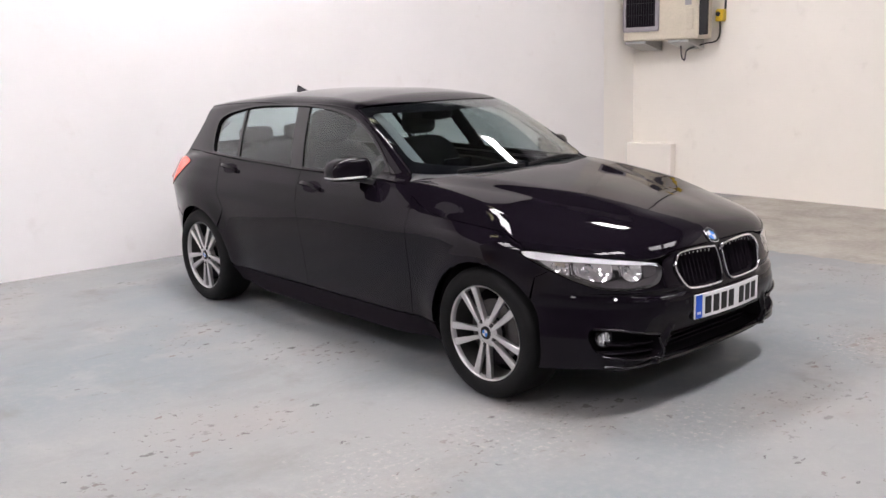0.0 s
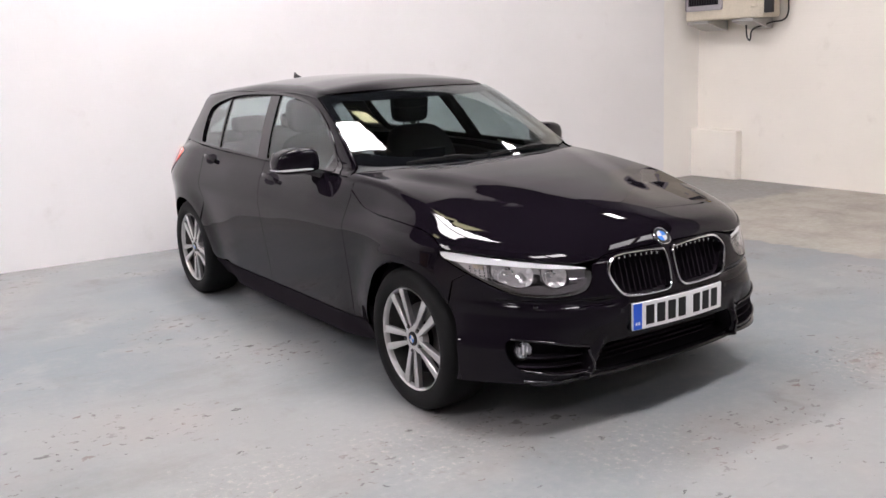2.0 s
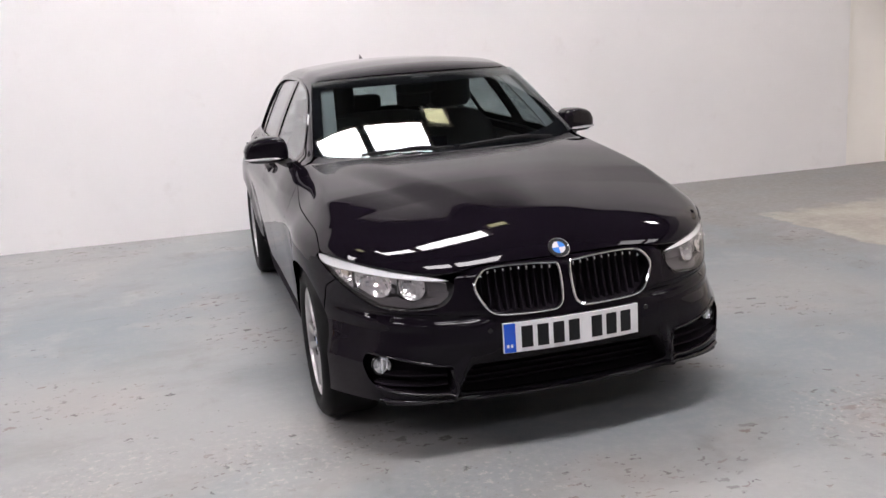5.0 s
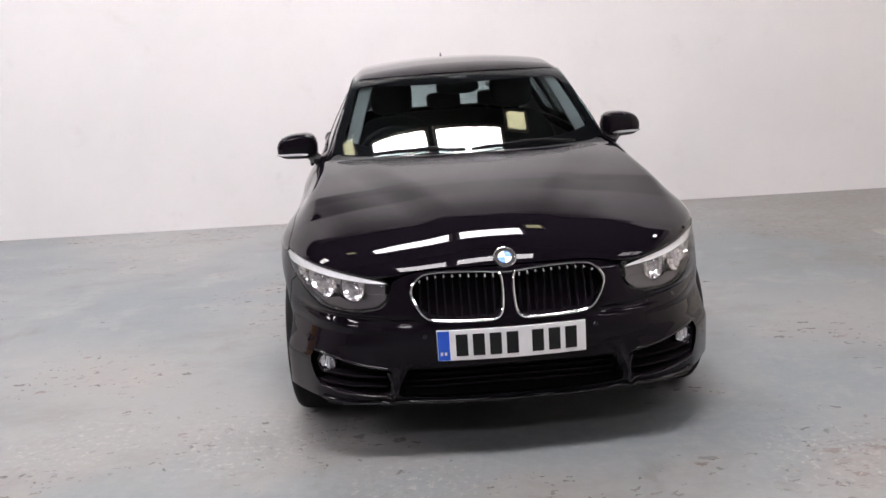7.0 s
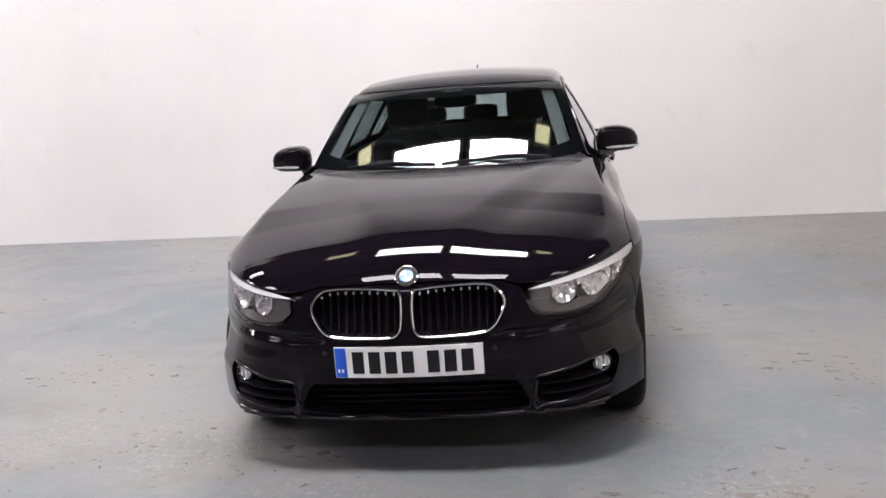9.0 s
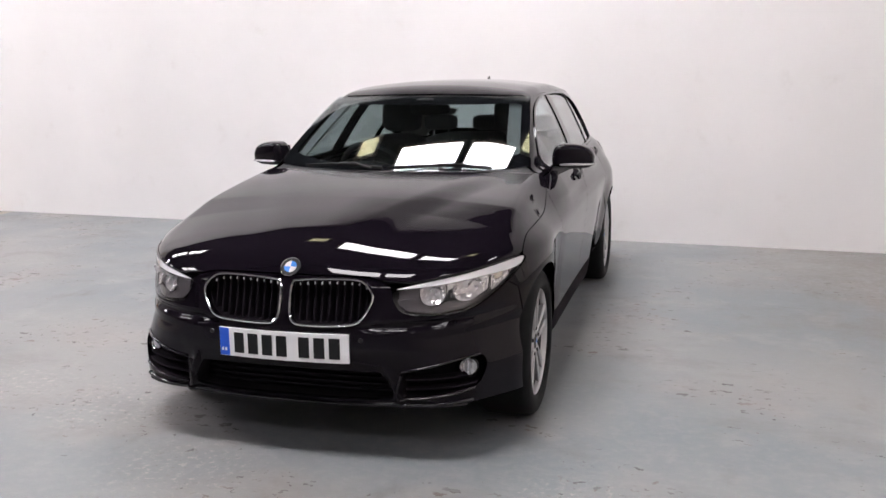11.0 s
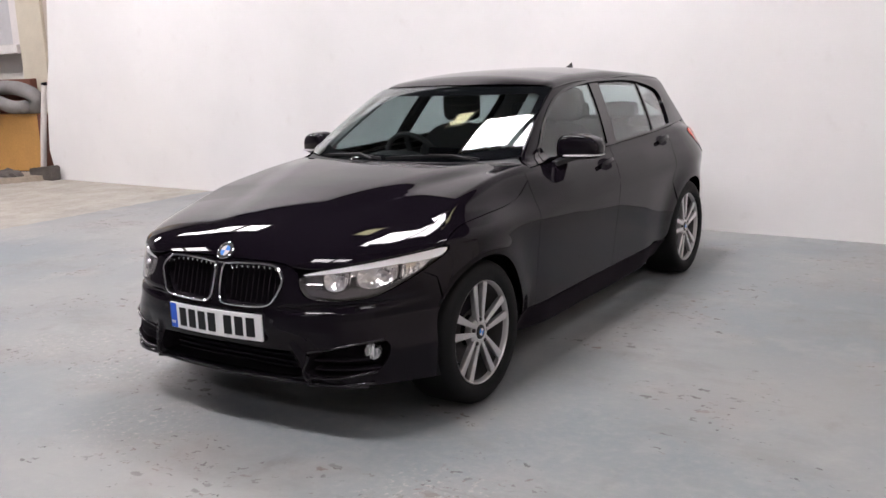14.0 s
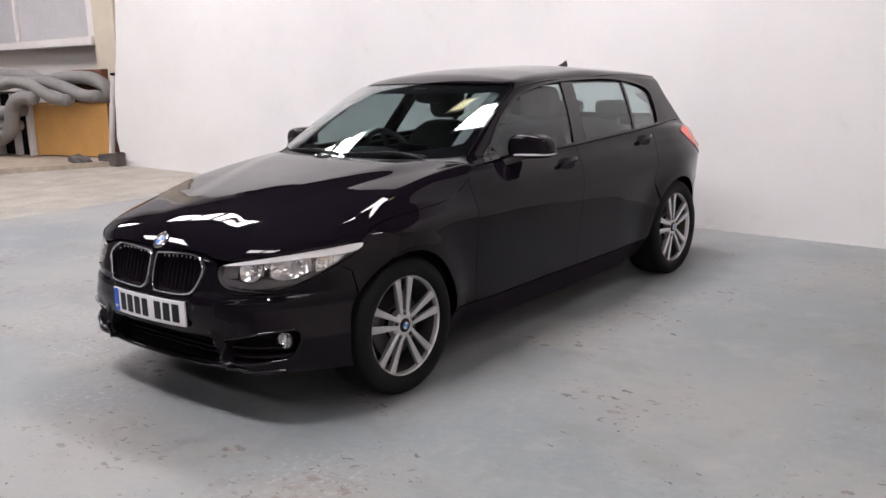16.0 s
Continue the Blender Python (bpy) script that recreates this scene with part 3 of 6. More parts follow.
def cabin_hull(x, y, z):
    a = np.abs(x)
    screen = (SCREEN_Y(z) + SCREEN_BOW(a) - y) * 0.48
    roof = z - (ROOF(y) - 0.038 * (a / 0.52) ** 2.2)
    h = z - 0.97
    side = (a - (CABIN(y) - 0.42 * h - 0.30 * h * np.abs(h))) * 0.9
    back = (y - HATCH_Y(z) + 0.10 * (a / 0.6) ** 2) * 0.8
    return smax(smax(smax(screen, roof, 0.025), side, 0.036), back, 0.04)


def hull(x, y, z):
    return -smax(-lower_hull(x, y, z), -np.maximum(cabin_hull(x, y, z), 0.8 - z), 0.022)


RAYS = {
    "right": (lambda p: np.stack([np.full(len(p), -1.1), p[:, 0], p[:, 1]], 1), (1, 0, 0), 0.9),
    "left": (lambda p: np.stack([np.full(len(p), 1.1), p[:, 0], p[:, 1]], 1), (-1, 0, 0), 0.9),
    "front": (lambda p: np.stack([p[:, 0], np.full(len(p), -0.3), p[:, 1]], 1), (0, 1, 0), 1.6),
    "rear": (lambda p: np.stack([p[:, 0], np.full(len(p), 4.7), p[:, 1]], 1), (0, -1, 0), 1.6),
    "top": (lambda p: np.stack([p[:, 0], p[:, 1], np.full(len(p), 1.6)], 1), (0, 0, -1), 1.3),
}
DROP = {"right": (1, 2), "left": (1, 2), "front": (0, 2), "rear": (0, 2), "top": (0, 1)}


def screen_hull(x, y, z):
    """The windscreen's own sheet, run on past its edges."""
    a = np.abs(x)
    return smax((SCREEN_Y(z) + SCREEN_BOW(a) - y) * 0.48, z - (ROOF(y) - 0.038 * (a / 0.52) ** 2.2), 0.025)


def onto(space, pts, hull=hull):
    """Points of the skin, and its normals there, seen along an axis."""
    start, way, length = RAYS[space]
    o, way = start(np.asarray(pts, float)), np.array(way, float)
    n, steps = len(o), 70
    lo, hi, found = np.zeros(n), np.full(n, length), np.zeros(n, bool)
    for i in range(1, steps + 1):
        t = length * i / steps
        q = o + way * t
        inside = (hull(q[:, 0], q[:, 1], q[:, 2]) < 0) & ~found
        hi[inside], lo[inside] = t, length * (i - 1) / steps
        found |= inside
    for _ in range(16):
        mid = (lo + hi) / 2
        q = o + way * mid[:, None]
        inside = hull(q[:, 0], q[:, 1], q[:, 2]) < 0
        hi, lo = np.where(inside, mid, hi), np.where(inside, lo, mid)
    p = o + way * ((lo + hi) / 2)[:, None]
    e = 0.0015
    g = np.stack([hull(p[:, 0] + e, p[:, 1], p[:, 2]) - hull(p[:, 0] - e, p[:, 1], p[:, 2]),
                  hull(p[:, 0], p[:, 1] + e, p[:, 2]) - hull(p[:, 0], p[:, 1] - e, p[:, 2]),
                  hull(p[:, 0], p[:, 1], p[:, 2] + e) - hull(p[:, 0], p[:, 1], p[:, 2] - e)], 1)
    g /= np.maximum(np.linalg.norm(g, axis=1), 1e-9)[:, None]
    return p, g


def seam(source, pts, target):
    """The same line of the skin, seen along another axis."""
    return onto(source, np.asarray(pts, float))[0][:, DROP[target]]


def resample(loop, h, closed=True):
    p = np.asarray(loop, float)
    q = np.vstack([p, p[:1]]) if closed else p
    d = np.r_[0, np.cumsum(np.linalg.norm(np.diff(q, axis=0), axis=1))]
    n = max(8, int(round(d[-1] / h)))
    s = np.linspace(0, d[-1], n + (0 if closed else 1), endpoint=not closed)
    # keep real corners
    if closed:
        e1, e2 = p - np.roll(p, 1, 0), np.roll(p, -1, 0) - p
        ang = np.abs(np.arctan2(e1[:, 0] * e2[:, 1] - e1[:, 1] * e2[:, 0], (e1 * e2).sum(1)))
        keep = d[:-1][ang > radians(25)]
        for c in keep:
            s[np.argmin(np.abs(s - c))] = c
        s = np.unique(s)
    return np.stack([np.interp(s, d, q[:, k]) for k in (0, 1)], 1)


def inside(pts, loop):
    x, y = pts[:, 0][:, None], pts[:, 1][:, None]
    a, b = loop, np.roll(loop, -1, 0)
    cross = (a[None, :, 1] > y) != (b[None, :, 1] > y)
    with np.errstate(divide="ignore", invalid="ignore"):
        hit = x < (b[None, :, 0] - a[None, :, 0]) * (y - a[None, :, 1]) / (b[None, :, 1] - a[None, :, 1]) + a[None, :, 0]
    return (cross & hit).sum(1) % 2 == 1


def inset(loop, g):
    area = 0.5 * np.sum(loop[:, 0] * np.roll(loop[:, 1], -1) - np.roll(loop[:, 0], -1) * loop[:, 1])
    d = np.roll(loop, -1, 0) - np.roll(loop, 1, 0)
    d /= np.maximum(np.linalg.norm(d, axis=1), 1e-9)[:, None]
    nrm = np.stack([-d[:, 1], d[:, 0]], 1) * np.sign(area)
    return loop + nrm * g


from mathutils.geometry import delaunay_2d_cdt


def fill(loops, h):
    """Triangles over an outline with holes: points and faces."""
    pts, edges, k = [], [], 0
    for lp in loops:
        n = len(lp)
        pts.append(lp)
        edges += [(k + i, k + (i + 1) % n) for i in range(n)]
        k += n
    border = np.vstack(pts)
    lo, hi = loops[0].min(0), loops[0].max(0)
    gx, gy = np.meshgrid(np.arange(lo[0], hi[0], h), np.arange(lo[1], hi[1], h * 0.87))
    gx = gx + (np.arange(gx.shape[0]) % 2)[:, None] * h / 2
    grid = np.stack([gx.ravel(), gy.ravel()], 1)
    ok = inside(grid, loops[0])
    for lp in loops[1:]:
        ok &= ~inside(grid, lp)
    grid = grid[ok]
    if len(grid):
        near = np.full(len(grid), np.inf)
        for i in range(0, len(border), 64):
            near = np.minimum(near, np.linalg.norm(grid[:, None] - border[None, i:i + 64], axis=2).min(1))
        grid = grid[near > 0.55 * h]
    allp = np.vstack([border, grid]) if len(grid) else border
    v, _, f, *_ = delaunay_2d_cdt([Vector(p) for p in allp], edges, [], 0, 1e-6)
    v = np.array([tuple(p) for p in v])
    f = np.array([tuple(t) for t in f if len(t) == 3])
    c = v[f].mean(1)
    ok = inside(c, loops[0])
    for lp in loops[1:]:
        ok &= ~inside(c, lp)
    return v, f[ok]


def panel(name, space, outer, material, parent, holes=(), h=0.02, lift=0.0, depth=0.012, gap=0.0018, label="", back=False, hull=hull):
    """A sheet of the skin inside an outline, with turned-in edges; back: a second face behind, as of a pane."""
    loops = [inset(resample(outer, h), gap)] + [inset(resample(lp, h), -gap) for lp in holes]
    v2, f = fill(loops, h)
    p, n = onto(space, v2, hull)
    p = p + n * lift
    face_n = np.cross(p[f[:, 1]] - p[f[:, 0]], p[f[:, 2]] - p[f[:, 0]])
    turned = (face_n * n[f[:, 0]]).sum(1) < 0
    f[turned] = f[turned][:, ::-1]
    verts, norms, faces = [p], [n], [list(map(tuple, f))]
    k = len(p)
    if back:
        verts.append(p - n * depth), norms.append(-n)
        faces.append([tuple(t) for t in (f[:, ::-1] + k)])
        k += len(p)
    for lp in loops:
        q, m = onto(space, lp, hull)
        q = q + m * lift
        tang = np.roll(q, -1, 0) - np.roll(q, 1, 0)
        out = np.cross(tang, m)
        out /= np.maximum(np.linalg.norm(out, axis=1), 1e-9)[:, None]
        c = len(q)
        verts += [q, q - m * depth]
        norms += [out, out]
        faces.append([(k + i, k + (i + 1) % c, k + c + (i + 1) % c, k + c + i) for i in range(c)])
        k += 2 * c
    return mesh_object(name, np.vstack(verts), sum(faces, []), material, parent, label, True, np.vstack(norms))


def bowl(name, space, outline, material, parent, depth=0.05, shrink=0.0, h=0.02, label="", way=None, lift=-0.004):
    """A recess behind an opening: its walls and its back."""
    lp = resample(outline, h)
    q, m = onto(space, lp)
    push = -m if way is None else np.tile(np.array(way, float), (len(q), 1))
    q = q + m * lift
    ctr = q.mean(0)
    inner = q + push * depth
    inner = inner + (ctr + push.mean(0) * depth - inner) * shrink
    v2, f = fill([lp], h * 1.5)
    # the back follows the skin, set in
    b, bm_ = onto(space, v2)
    bpush = -bm_ if way is None else np.tile(np.array(way, float), (len(b), 1))
    b = b + bm_ * lift + bpush * depth
    b = b + (ctr + push.mean(0) * depth - b) * shrink
    c = len(q)
    verts = np.vstack([q, inner, b])
    faces = [(i, (i + 1) % c, c + (i + 1) % c, c + i) for i in range(c)] + [tuple(t + 2 * c) for t in f]
    return mesh_object(name, verts, faces, material, parent, label, False)


def bead(name, space, line, section, material, parent, closed=False, lift=0.0, h=0.015, label=""):
    """A strip or tube that follows a line of the skin."""
    lp = resample(line, h, closed)
    q, m = onto(space, lp)
    bm = bmesh.new()
    sweep(bm, q + m * lift, section, closed, m)
    return part(name, bm, material, parent, label, smooth=True, sharp=40)


# ---- the car ----
car = thing("car", "glossy black five-door hatchback parked on the grey floor", "car", at=pose(-0.009, 0, 0) @ Matrix.Diagonal((0.989, 1.0, 0.978, 1.0)))
SIDES = (("right", -1), ("left", 1))
ARCH_R = 0.348


def mirror(loop, s):
    """An outline of the front or top, on the side s."""
    p = np.array(loop, float)
    p[:, 0] *= s
    return p


def both(half):
    """A closed outline from its half, run from the middle outwards and back to the middle."""
    p = np.array(half, float)
    q = p[::-1].copy()
    q[:, 0] *= -1
    return np.vstack([p, q])


def arch(cy, a0, a1, n=26, r=ARCH_R):
    """Points of a wheel arch, by angle from the front over the top, in degrees."""
    return [(cy - r * math.cos(radians(a)), 0.315 + r * math.sin(radians(a))) for a in np.linspace(a0, a1, n)]


# lines that panels share
LAMP = smooth_path([(0.405, 0.676), (0.417, 0.630), (0.455, 0.596), (0.56, 0.582), (0.655, 0.588), (0.715, 0.620), (0.765, 0.664), (0.798, 0.706), (0.811, 0.735), (0.797, 0.744), (0.72, 0.735), (0.587, 0.716), (0.477, 0.700)], 6, True)
LAMP_LOW = smooth_path([(0.405, 0.676), (0.417, 0.630), (0.455, 0.596), (0.56, 0.582), (0.655, 0.588), (0.715, 0.620), (0.765, 0.664)], 6)
NOSE_EDGE = smooth_path([(0.0, 0.722), (0.15, 0.722), (0.30, 0.720), (0.375, 0.703), (0.405, 0.686)], 5)
HOOD_FRONT = smooth_path([(0.0, 0.724), (0.15, 0.724), (0.30, 0.722), (0.38, 0.708), (0.477, 0.704), (0.587, 0.720), (0.72, 0.739), (0.800, 0.749)], 6)
hood_front = seam("front", HOOD_FRONT, "top")
HOOD_SIDE = smooth_path([tuple(hood_front[-1]), (0.790, 0.68), (0.795, 0.85), (0.790, 1.1), (0.765, 1.32), (0.735, 1.43)], 6)
COWL = smooth_path([(0.735, 1.43), (0.66, 1.385), (0.5, 1.28), (0.3, 1.215), (0.0, 1.19)], 6)
SCREEN_LOW = smooth_path([(0.662, 1.455), (0.58, 1.39), (0.45, 1.325), (0.25, 1.268), (0.0, 1.252)], 6)
SCREEN_SIDE = smooth_path([(0.662, 1.455), (0.625, 1.65), (0.588, 1.85), (0.556, 2.03)], 6)
SCREEN_TOP = smooth_path([(0.556, 2.03), (0.4, 1.975), (0.2, 1.945), (0.0, 1.935)], 6)
ROOF_SIDE = smooth_path([(0.556, 2.03), (0.558, 2.4), (0.558, 2.8), (0.547, 3.2), (0.522, 3.6), (0.496, 3.80)], 6)

# bonnet, windscreen, scuttle, roof
bonnet = panel("bonnet", "top", both(np.vstack([hood_front, HOOD_SIDE[1:], COWL[1:]])), PAINT, car, h=0.02, gap=0.0015)
panel("scuttle_panel", "top", both(np.vstack([COWL[::-1], [(0.70, 1.47)], SCREEN_LOW[1:]])), MATT_BLACK, car, h=0.03, lift=-0.012, label="matt black plastic scuttle under the windscreen")
screen_loop = both(np.vstack([SCREEN_LOW[::-1], SCREEN_SIDE[1:], SCREEN_TOP[1:]]))
windscreen = panel("windscreen", "top", screen_loop, SCREEN, car, h=0.035, lift=-0.003, depth=0.005, back=True, label="clear raked windscreen glass", hull=screen_hull)
panel("roof", "top", both(np.vstack([SCREEN_TOP[::-1], ROOF_SIDE[1:], [(0.3, 3.885), (0.0, 3.895)]])), PAINT, car, h=0.028, gap=0.003)

# nose: bumper with openings
KIDNEY = smooth_path([(0.022, 0.690), (0.053, 0.704), (0.163, 0.711), (0.256, 0.711), (0.306, 0.700), (0.338, 0.655), (0.311, 0.590), (0.278, 0.560), (0.218, 0.550), (0.086, 0.546), (0.040, 0.553), (0.022, 0.590)], 5, True)
LOWER_INTAKE = both(smooth_path([(0.0, 0.372), (0.15, 0.372), (0.33, 0.374), (0.365, 0.368), (0.395, 0.315), (0.405, 0.280), (0.38, 0.262), (0.2, 0.252), (0.0, 0.250)], 3))
SIDE_INTAKE = smooth_path([(0.435, 0.372), (0.52, 0.388), (0.62, 0.410), (0.700, 0.418), (0.722, 0.390), (0.715, 0.345), (0.690, 0.308), (0.60, 0.288), (0.48, 0.272), (0.440, 0.280), (0.428, 0.320)], 4, True)
arch_edge = np.array(arch(0.78, -14, 38, 14))
edge = onto("right", arch_edge)[0]
bumper_side = np.stack([-edge[:, 0], edge[:, 2]], 1)[::-1]
bumper_half = np.vstack([NOSE_EDGE[:-1], LAMP_LOW, [(0.795, 0.63)], bumper_side, [(0.70, 0.246), (0.6, 0.236), (0.42, 0.232), (0.2, 0.222), (0.0, 0.218)]])
bumper = panel("front_bumper", "front", both(bumper_half), PAINT, car, [mirror(KIDNEY, -1), KIDNEY, LOWER_INTAKE, mirror(SIDE_INTAKE, -1), SIDE_INTAKE], h=0.016, gap=0.0012)

BELT = [(1.37, 0.958), (1.6, 0.966), (2.3, 0.977), (3.0, 0.992), (3.37, 1.003), (3.7, 1.012), (4.05, 1.01)]
belt = curve(*BELT)
for space, s in SIDES:
    flip = lambda p: mirror(p, s)
    lift3 = lambda src, p: seam(src, flip(p), space)
    hood_line = lift3("top", HOOD_SIDE)
    lamp_edge = lift3("front", [(0.765, 0.664), (0.798, 0.706), (0.811, 0.735)])
    wing = np.vstack([[arch_edge[-1]], lift3("front", [(0.795, 0.63)]), lamp_edge, hood_line,
                      [(1.44, 0.950), (1.355, 0.945), (1.325, 0.88), (1.302, 0.72), (1.300, 0.5), (1.318, 0.305)], arch(0.78, 182, 40, 40)])
    panel("front_wing", space, wing, PAINT, car, h=0.02, gap=0.0016)
    door_f = [(1.318, 0.302), (1.300, 0.5), (1.302, 0.72), (1.325, 0.88), (1.355, 0.945)] + [(y, belt(y)) for y in np.linspace(1.40, 2.34, 12)] + [(2.315, 0.90), (2.27, 0.7), (2.255, 0.5), (2.25, 0.302)]
    fd = panel("front_door", space, door_f, PAINT, car, h=0.022)
    rear_edge = [(3.30, belt(3.30)), (3.265, 0.93), (3.20, 0.82), (3.125, 0.68)] + arch(3.47, 42, -2, 14)[1:] + [(3.10, 0.302)]
    door_r = [(2.25, 0.302), (2.255, 0.5), (2.27, 0.7), (2.315, 0.90)] + [(y, belt(y)) for y in np.linspace(2.34, 3.30, 12)] + rear_edge[1:]
    rd = panel("rear_door", space, door_r, PAINT, car, h=0.022)
    sill = [(1.125, 0.298), (2.2, 0.298), (3.12, 0.298), (3.118, 0.190), (2.2, 0.178), (1.13, 0.190)]
    # the skirt takes the cavity black, for the shade below the doors
    panel("sill", space, sill, DARK, car, h=0.03, gap=0.0, label="sill skirt under the doors, blackened to merge with the shade")
    quarter = [(3.30, belt(3.30)), (3.6, belt(3.6)), (3.95, belt(3.95)), (4.02, 0.955), (4.10, 0.80), (4.12, 0.62), (3.80, 0.60)] + arch(3.47, 132, 42, 30) + [(3.125, 0.68), (3.20, 0.82), (3.265, 0.93)]
    panel("rear_quarter", space, quarter, PAINT, car, h=0.024)
    r_bump = [(3.80, 0.595), (4.12, 0.615), (4.25, 0.60), (4.28, 0.4), (4.2, 0.24), (3.85, 0.22)] + arch(3.47, 195, 133, 20)
    panel("rear_bumper_corner", space, r_bump, PAINT, car, h=0.024)
    tail = smooth_path([(3.70, 0.945), (3.82, 0.965), (3.95, 0.955), (4.10, 0.90), (4.14, 0.78), (4.03, 0.755), (3.90, 0.80), (3.78, 0.885)], 4, True)
    panel("tail_lamp", space, tail, RED, car, h=0.02, lift=0.004, label="red wrap-round tail lamp")

    # cabin side: pillars and window frames, with the glass let in
    glass_line = [(1.575, 0.976), (1.66, 1.062), (1.76, 1.140), (1.88, 1.212), (2.02, 1.272), (2.2, 1.312), (2.45, 1.334), (2.75, 1.336), (3.0, 1.330), (3.2, 1.310), (3.42, 1.272), (3.525, 1.222), (3.51, 1.13), (3.455, 1.03), (3.42, 1.014), (3.0, 1.002), (2.4, 0.988), (1.9, 0.981)]
    opening = np.vstack([smooth_path(glass_line[:15], 4), glass_line[15:]])
    rail = np.vstack([lift3("top", SCREEN_SIDE), lift3("top", ROOF_SIDE[1:])])
    frame_outer = np.vstack([[(1.41, belt(1.41))], rail, [(3.83, 1.275), (3.875, 1.15), (3.95, 1.04), (3.98, belt(3.98))], [(y, belt(y) + 0.001) for y in np.linspace(3.9, 1.55, 14)]])
    panel("cabin_frame", space, frame_outer, PAINT, car, [opening], h=0.02, gap=0.002, depth=0.03)
    bead("window_trim", space, opening, [(0.004, -0.007), (0.004, 0.007), (-0.004, 0.007), (-0.004, -0.007)], GLOSS_BLACK, car, True, 0.002, 0.025)
    b_lo0, b_lo1, b_hi0, b_hi1 = 2.335, 2.455, 2.490, 2.612

    def cut(y0, y1, top0, top1):
        """The part of the window opening between two leaning lines."""
        line0 = lambda z: y0 + (top0 - y0) * (z - 0.98) / 0.35
        line1 = lambda z: y1 + (top1 - y1) * (z - 0.98) / 0.35
        p = resample(opening, 0.012)
        kept = [(max(min(y, line1(z)), line0(z)), z) for y, z in p if line0(z) - 0.02 < y < line1(z) + 0.02]
        out = [kept[0]]
        for q in kept[1:]:
            if math.dist(q, out[-1]) > 0.003:
                out.append(q)
        return np.array(out)

    panel("front_side_window", space, cut(1.0, b_lo0, 1.0, b_hi0), SIDE_GLASS, fd, h=0.04, lift=-0.008, depth=0.004, gap=-0.006, back=True, label="green tinted side window")
    panel("rear_side_window", space, cut(b_lo1, 3.06, b_hi1, 3.195), SIDE_GLASS, rd, h=0.04, lift=-0.008, depth=0.004, gap=-0.004, back=True, label="green tinted side window")
    panel("quarter_window", space, cut(3.09, 5, 3.225, 5), SIDE_GLASS, rd, h=0.04, lift=-0.008, depth=0.004, gap=-0.004, back=True, label="green tinted quarter light")
    panel("door_pillar", space, [(b_lo0 - 0.004, 0.982), (b_hi0 - 0.004, 1.334), (b_hi1 + 0.004, 1.337), (b_lo1 + 0.004, 0.984)], GLOSS_BLACK, car, h=0.02, lift=-0.003, depth=0.02, label="gloss black pillar trim")
    panel("window_divider", space, [(3.06, 1.0), (3.195, 1.318), (3.225, 1.314), (3.09, 1.0)], GLOSS_BLACK, rd, h=0.02, lift=-0.003, depth=0.02)
    for line in (ROOF_SIDE, SCREEN_SIDE):
        bead("roof_seal", "top", flip(line), round_section(0.0055, 8), PAINT, car, lift=-0.0015, h=0.02)
    # pale lining of the windscreen pillar, behind the glass
    trim = np.vstack([SCREEN_SIDE * np.array((0.93, 1.0)), (SCREEN_SIDE * np.array((0.93, 1.0)) - np.array((0.072, 0.0)))[::-1]])
    panel("pillar_trim", "top", flip(trim), PILLAR, car, h=0.03, lift=-0.03, depth=0.01, hull=screen_hull, label="pale grey windscreen pillar trim")
    # inside: door cards and pillar linings
    panel("door_card", space, [(1.35, 0.32), (1.36, 0.94), (2.3, 0.965), (3.3, 0.985), (3.4, 0.7), (3.0, 0.32)], DASH, car, h=0.06, lift=-0.085, depth=0.02)
    lining = np.vstack([[(1.50, 0.97)], rail[3:-3], [(3.9, 1.2), (3.95, 1.0)]])
    panel("pillar_lining", space, lining, TRIM, car, [inset(resample(opening, 0.03), -0.012)], h=0.04, lift=-0.032, depth=0.01, label="pale grey pillar lining")
    panel("door_core", space, [(1.25, 0.30), (1.25, 0.93), (2.3, 0.955), (3.22, 0.965), (3.16, 0.80), (3.09, 0.60), (3.07, 0.30)], DARK, car, h=0.06, lift=-0.018, depth=0.005)
    # arch liners
    for cy in (0.78, 3.47):
        bm = bmesh.new()
        ring = [(cy - 0.37 * math.cos(radians(a)), 0.315 + 0.37 * math.sin(radians(a))) for a in range(-10, 191, 10)]
        outer = [bm.verts.new((s * 0.775, y, z)) for y, z in ring]
        inner = [bm.verts.new((s * 0.58, y, z)) for y, z in ring]
        for i in range(len(ring) - 1):
            bm.faces.new((outer[i], outer[i + 1], inner[i + 1], inner[i]))
        bm.faces.new(inner)
        part("arch_liner", bm, DARK, car)

# rear end
panel("tailgate", "rear", both([(0.0, 1.025), (0.55, 1.018), (0.66, 0.96), (0.68, 0.8), (0.66, 0.62), (0.0, 0.6)]), PAINT, car, h=0.04)
panel("rear_window", "rear", both([(0.0, 1.265), (0.46, 1.25), (0.56, 1.09), (0.54, 1.042), (0.0, 1.042)]), SIDE_GLASS, car, h=0.05, lift=-0.004, depth=0.004, back=True)
panel("tailgate_frame", "rear", both([(0.0, 1.345), (0.47, 1.33), (0.60, 1.10), (0.64, 1.03), (0.56, 1.022), (0.0, 1.027)]), PAINT, car, [both([(0.0, 1.267), (0.462, 1.252), (0.562, 1.09), (0.542, 1.040), (0.0, 1.040)])], h=0.04)
panel("rear_bumper", "rear", both([(0.0, 0.595), (0.66, 0.615), (0.70, 0.5), (0.68, 0.3), (0.0, 0.25)]), PAINT, car, h=0.04)

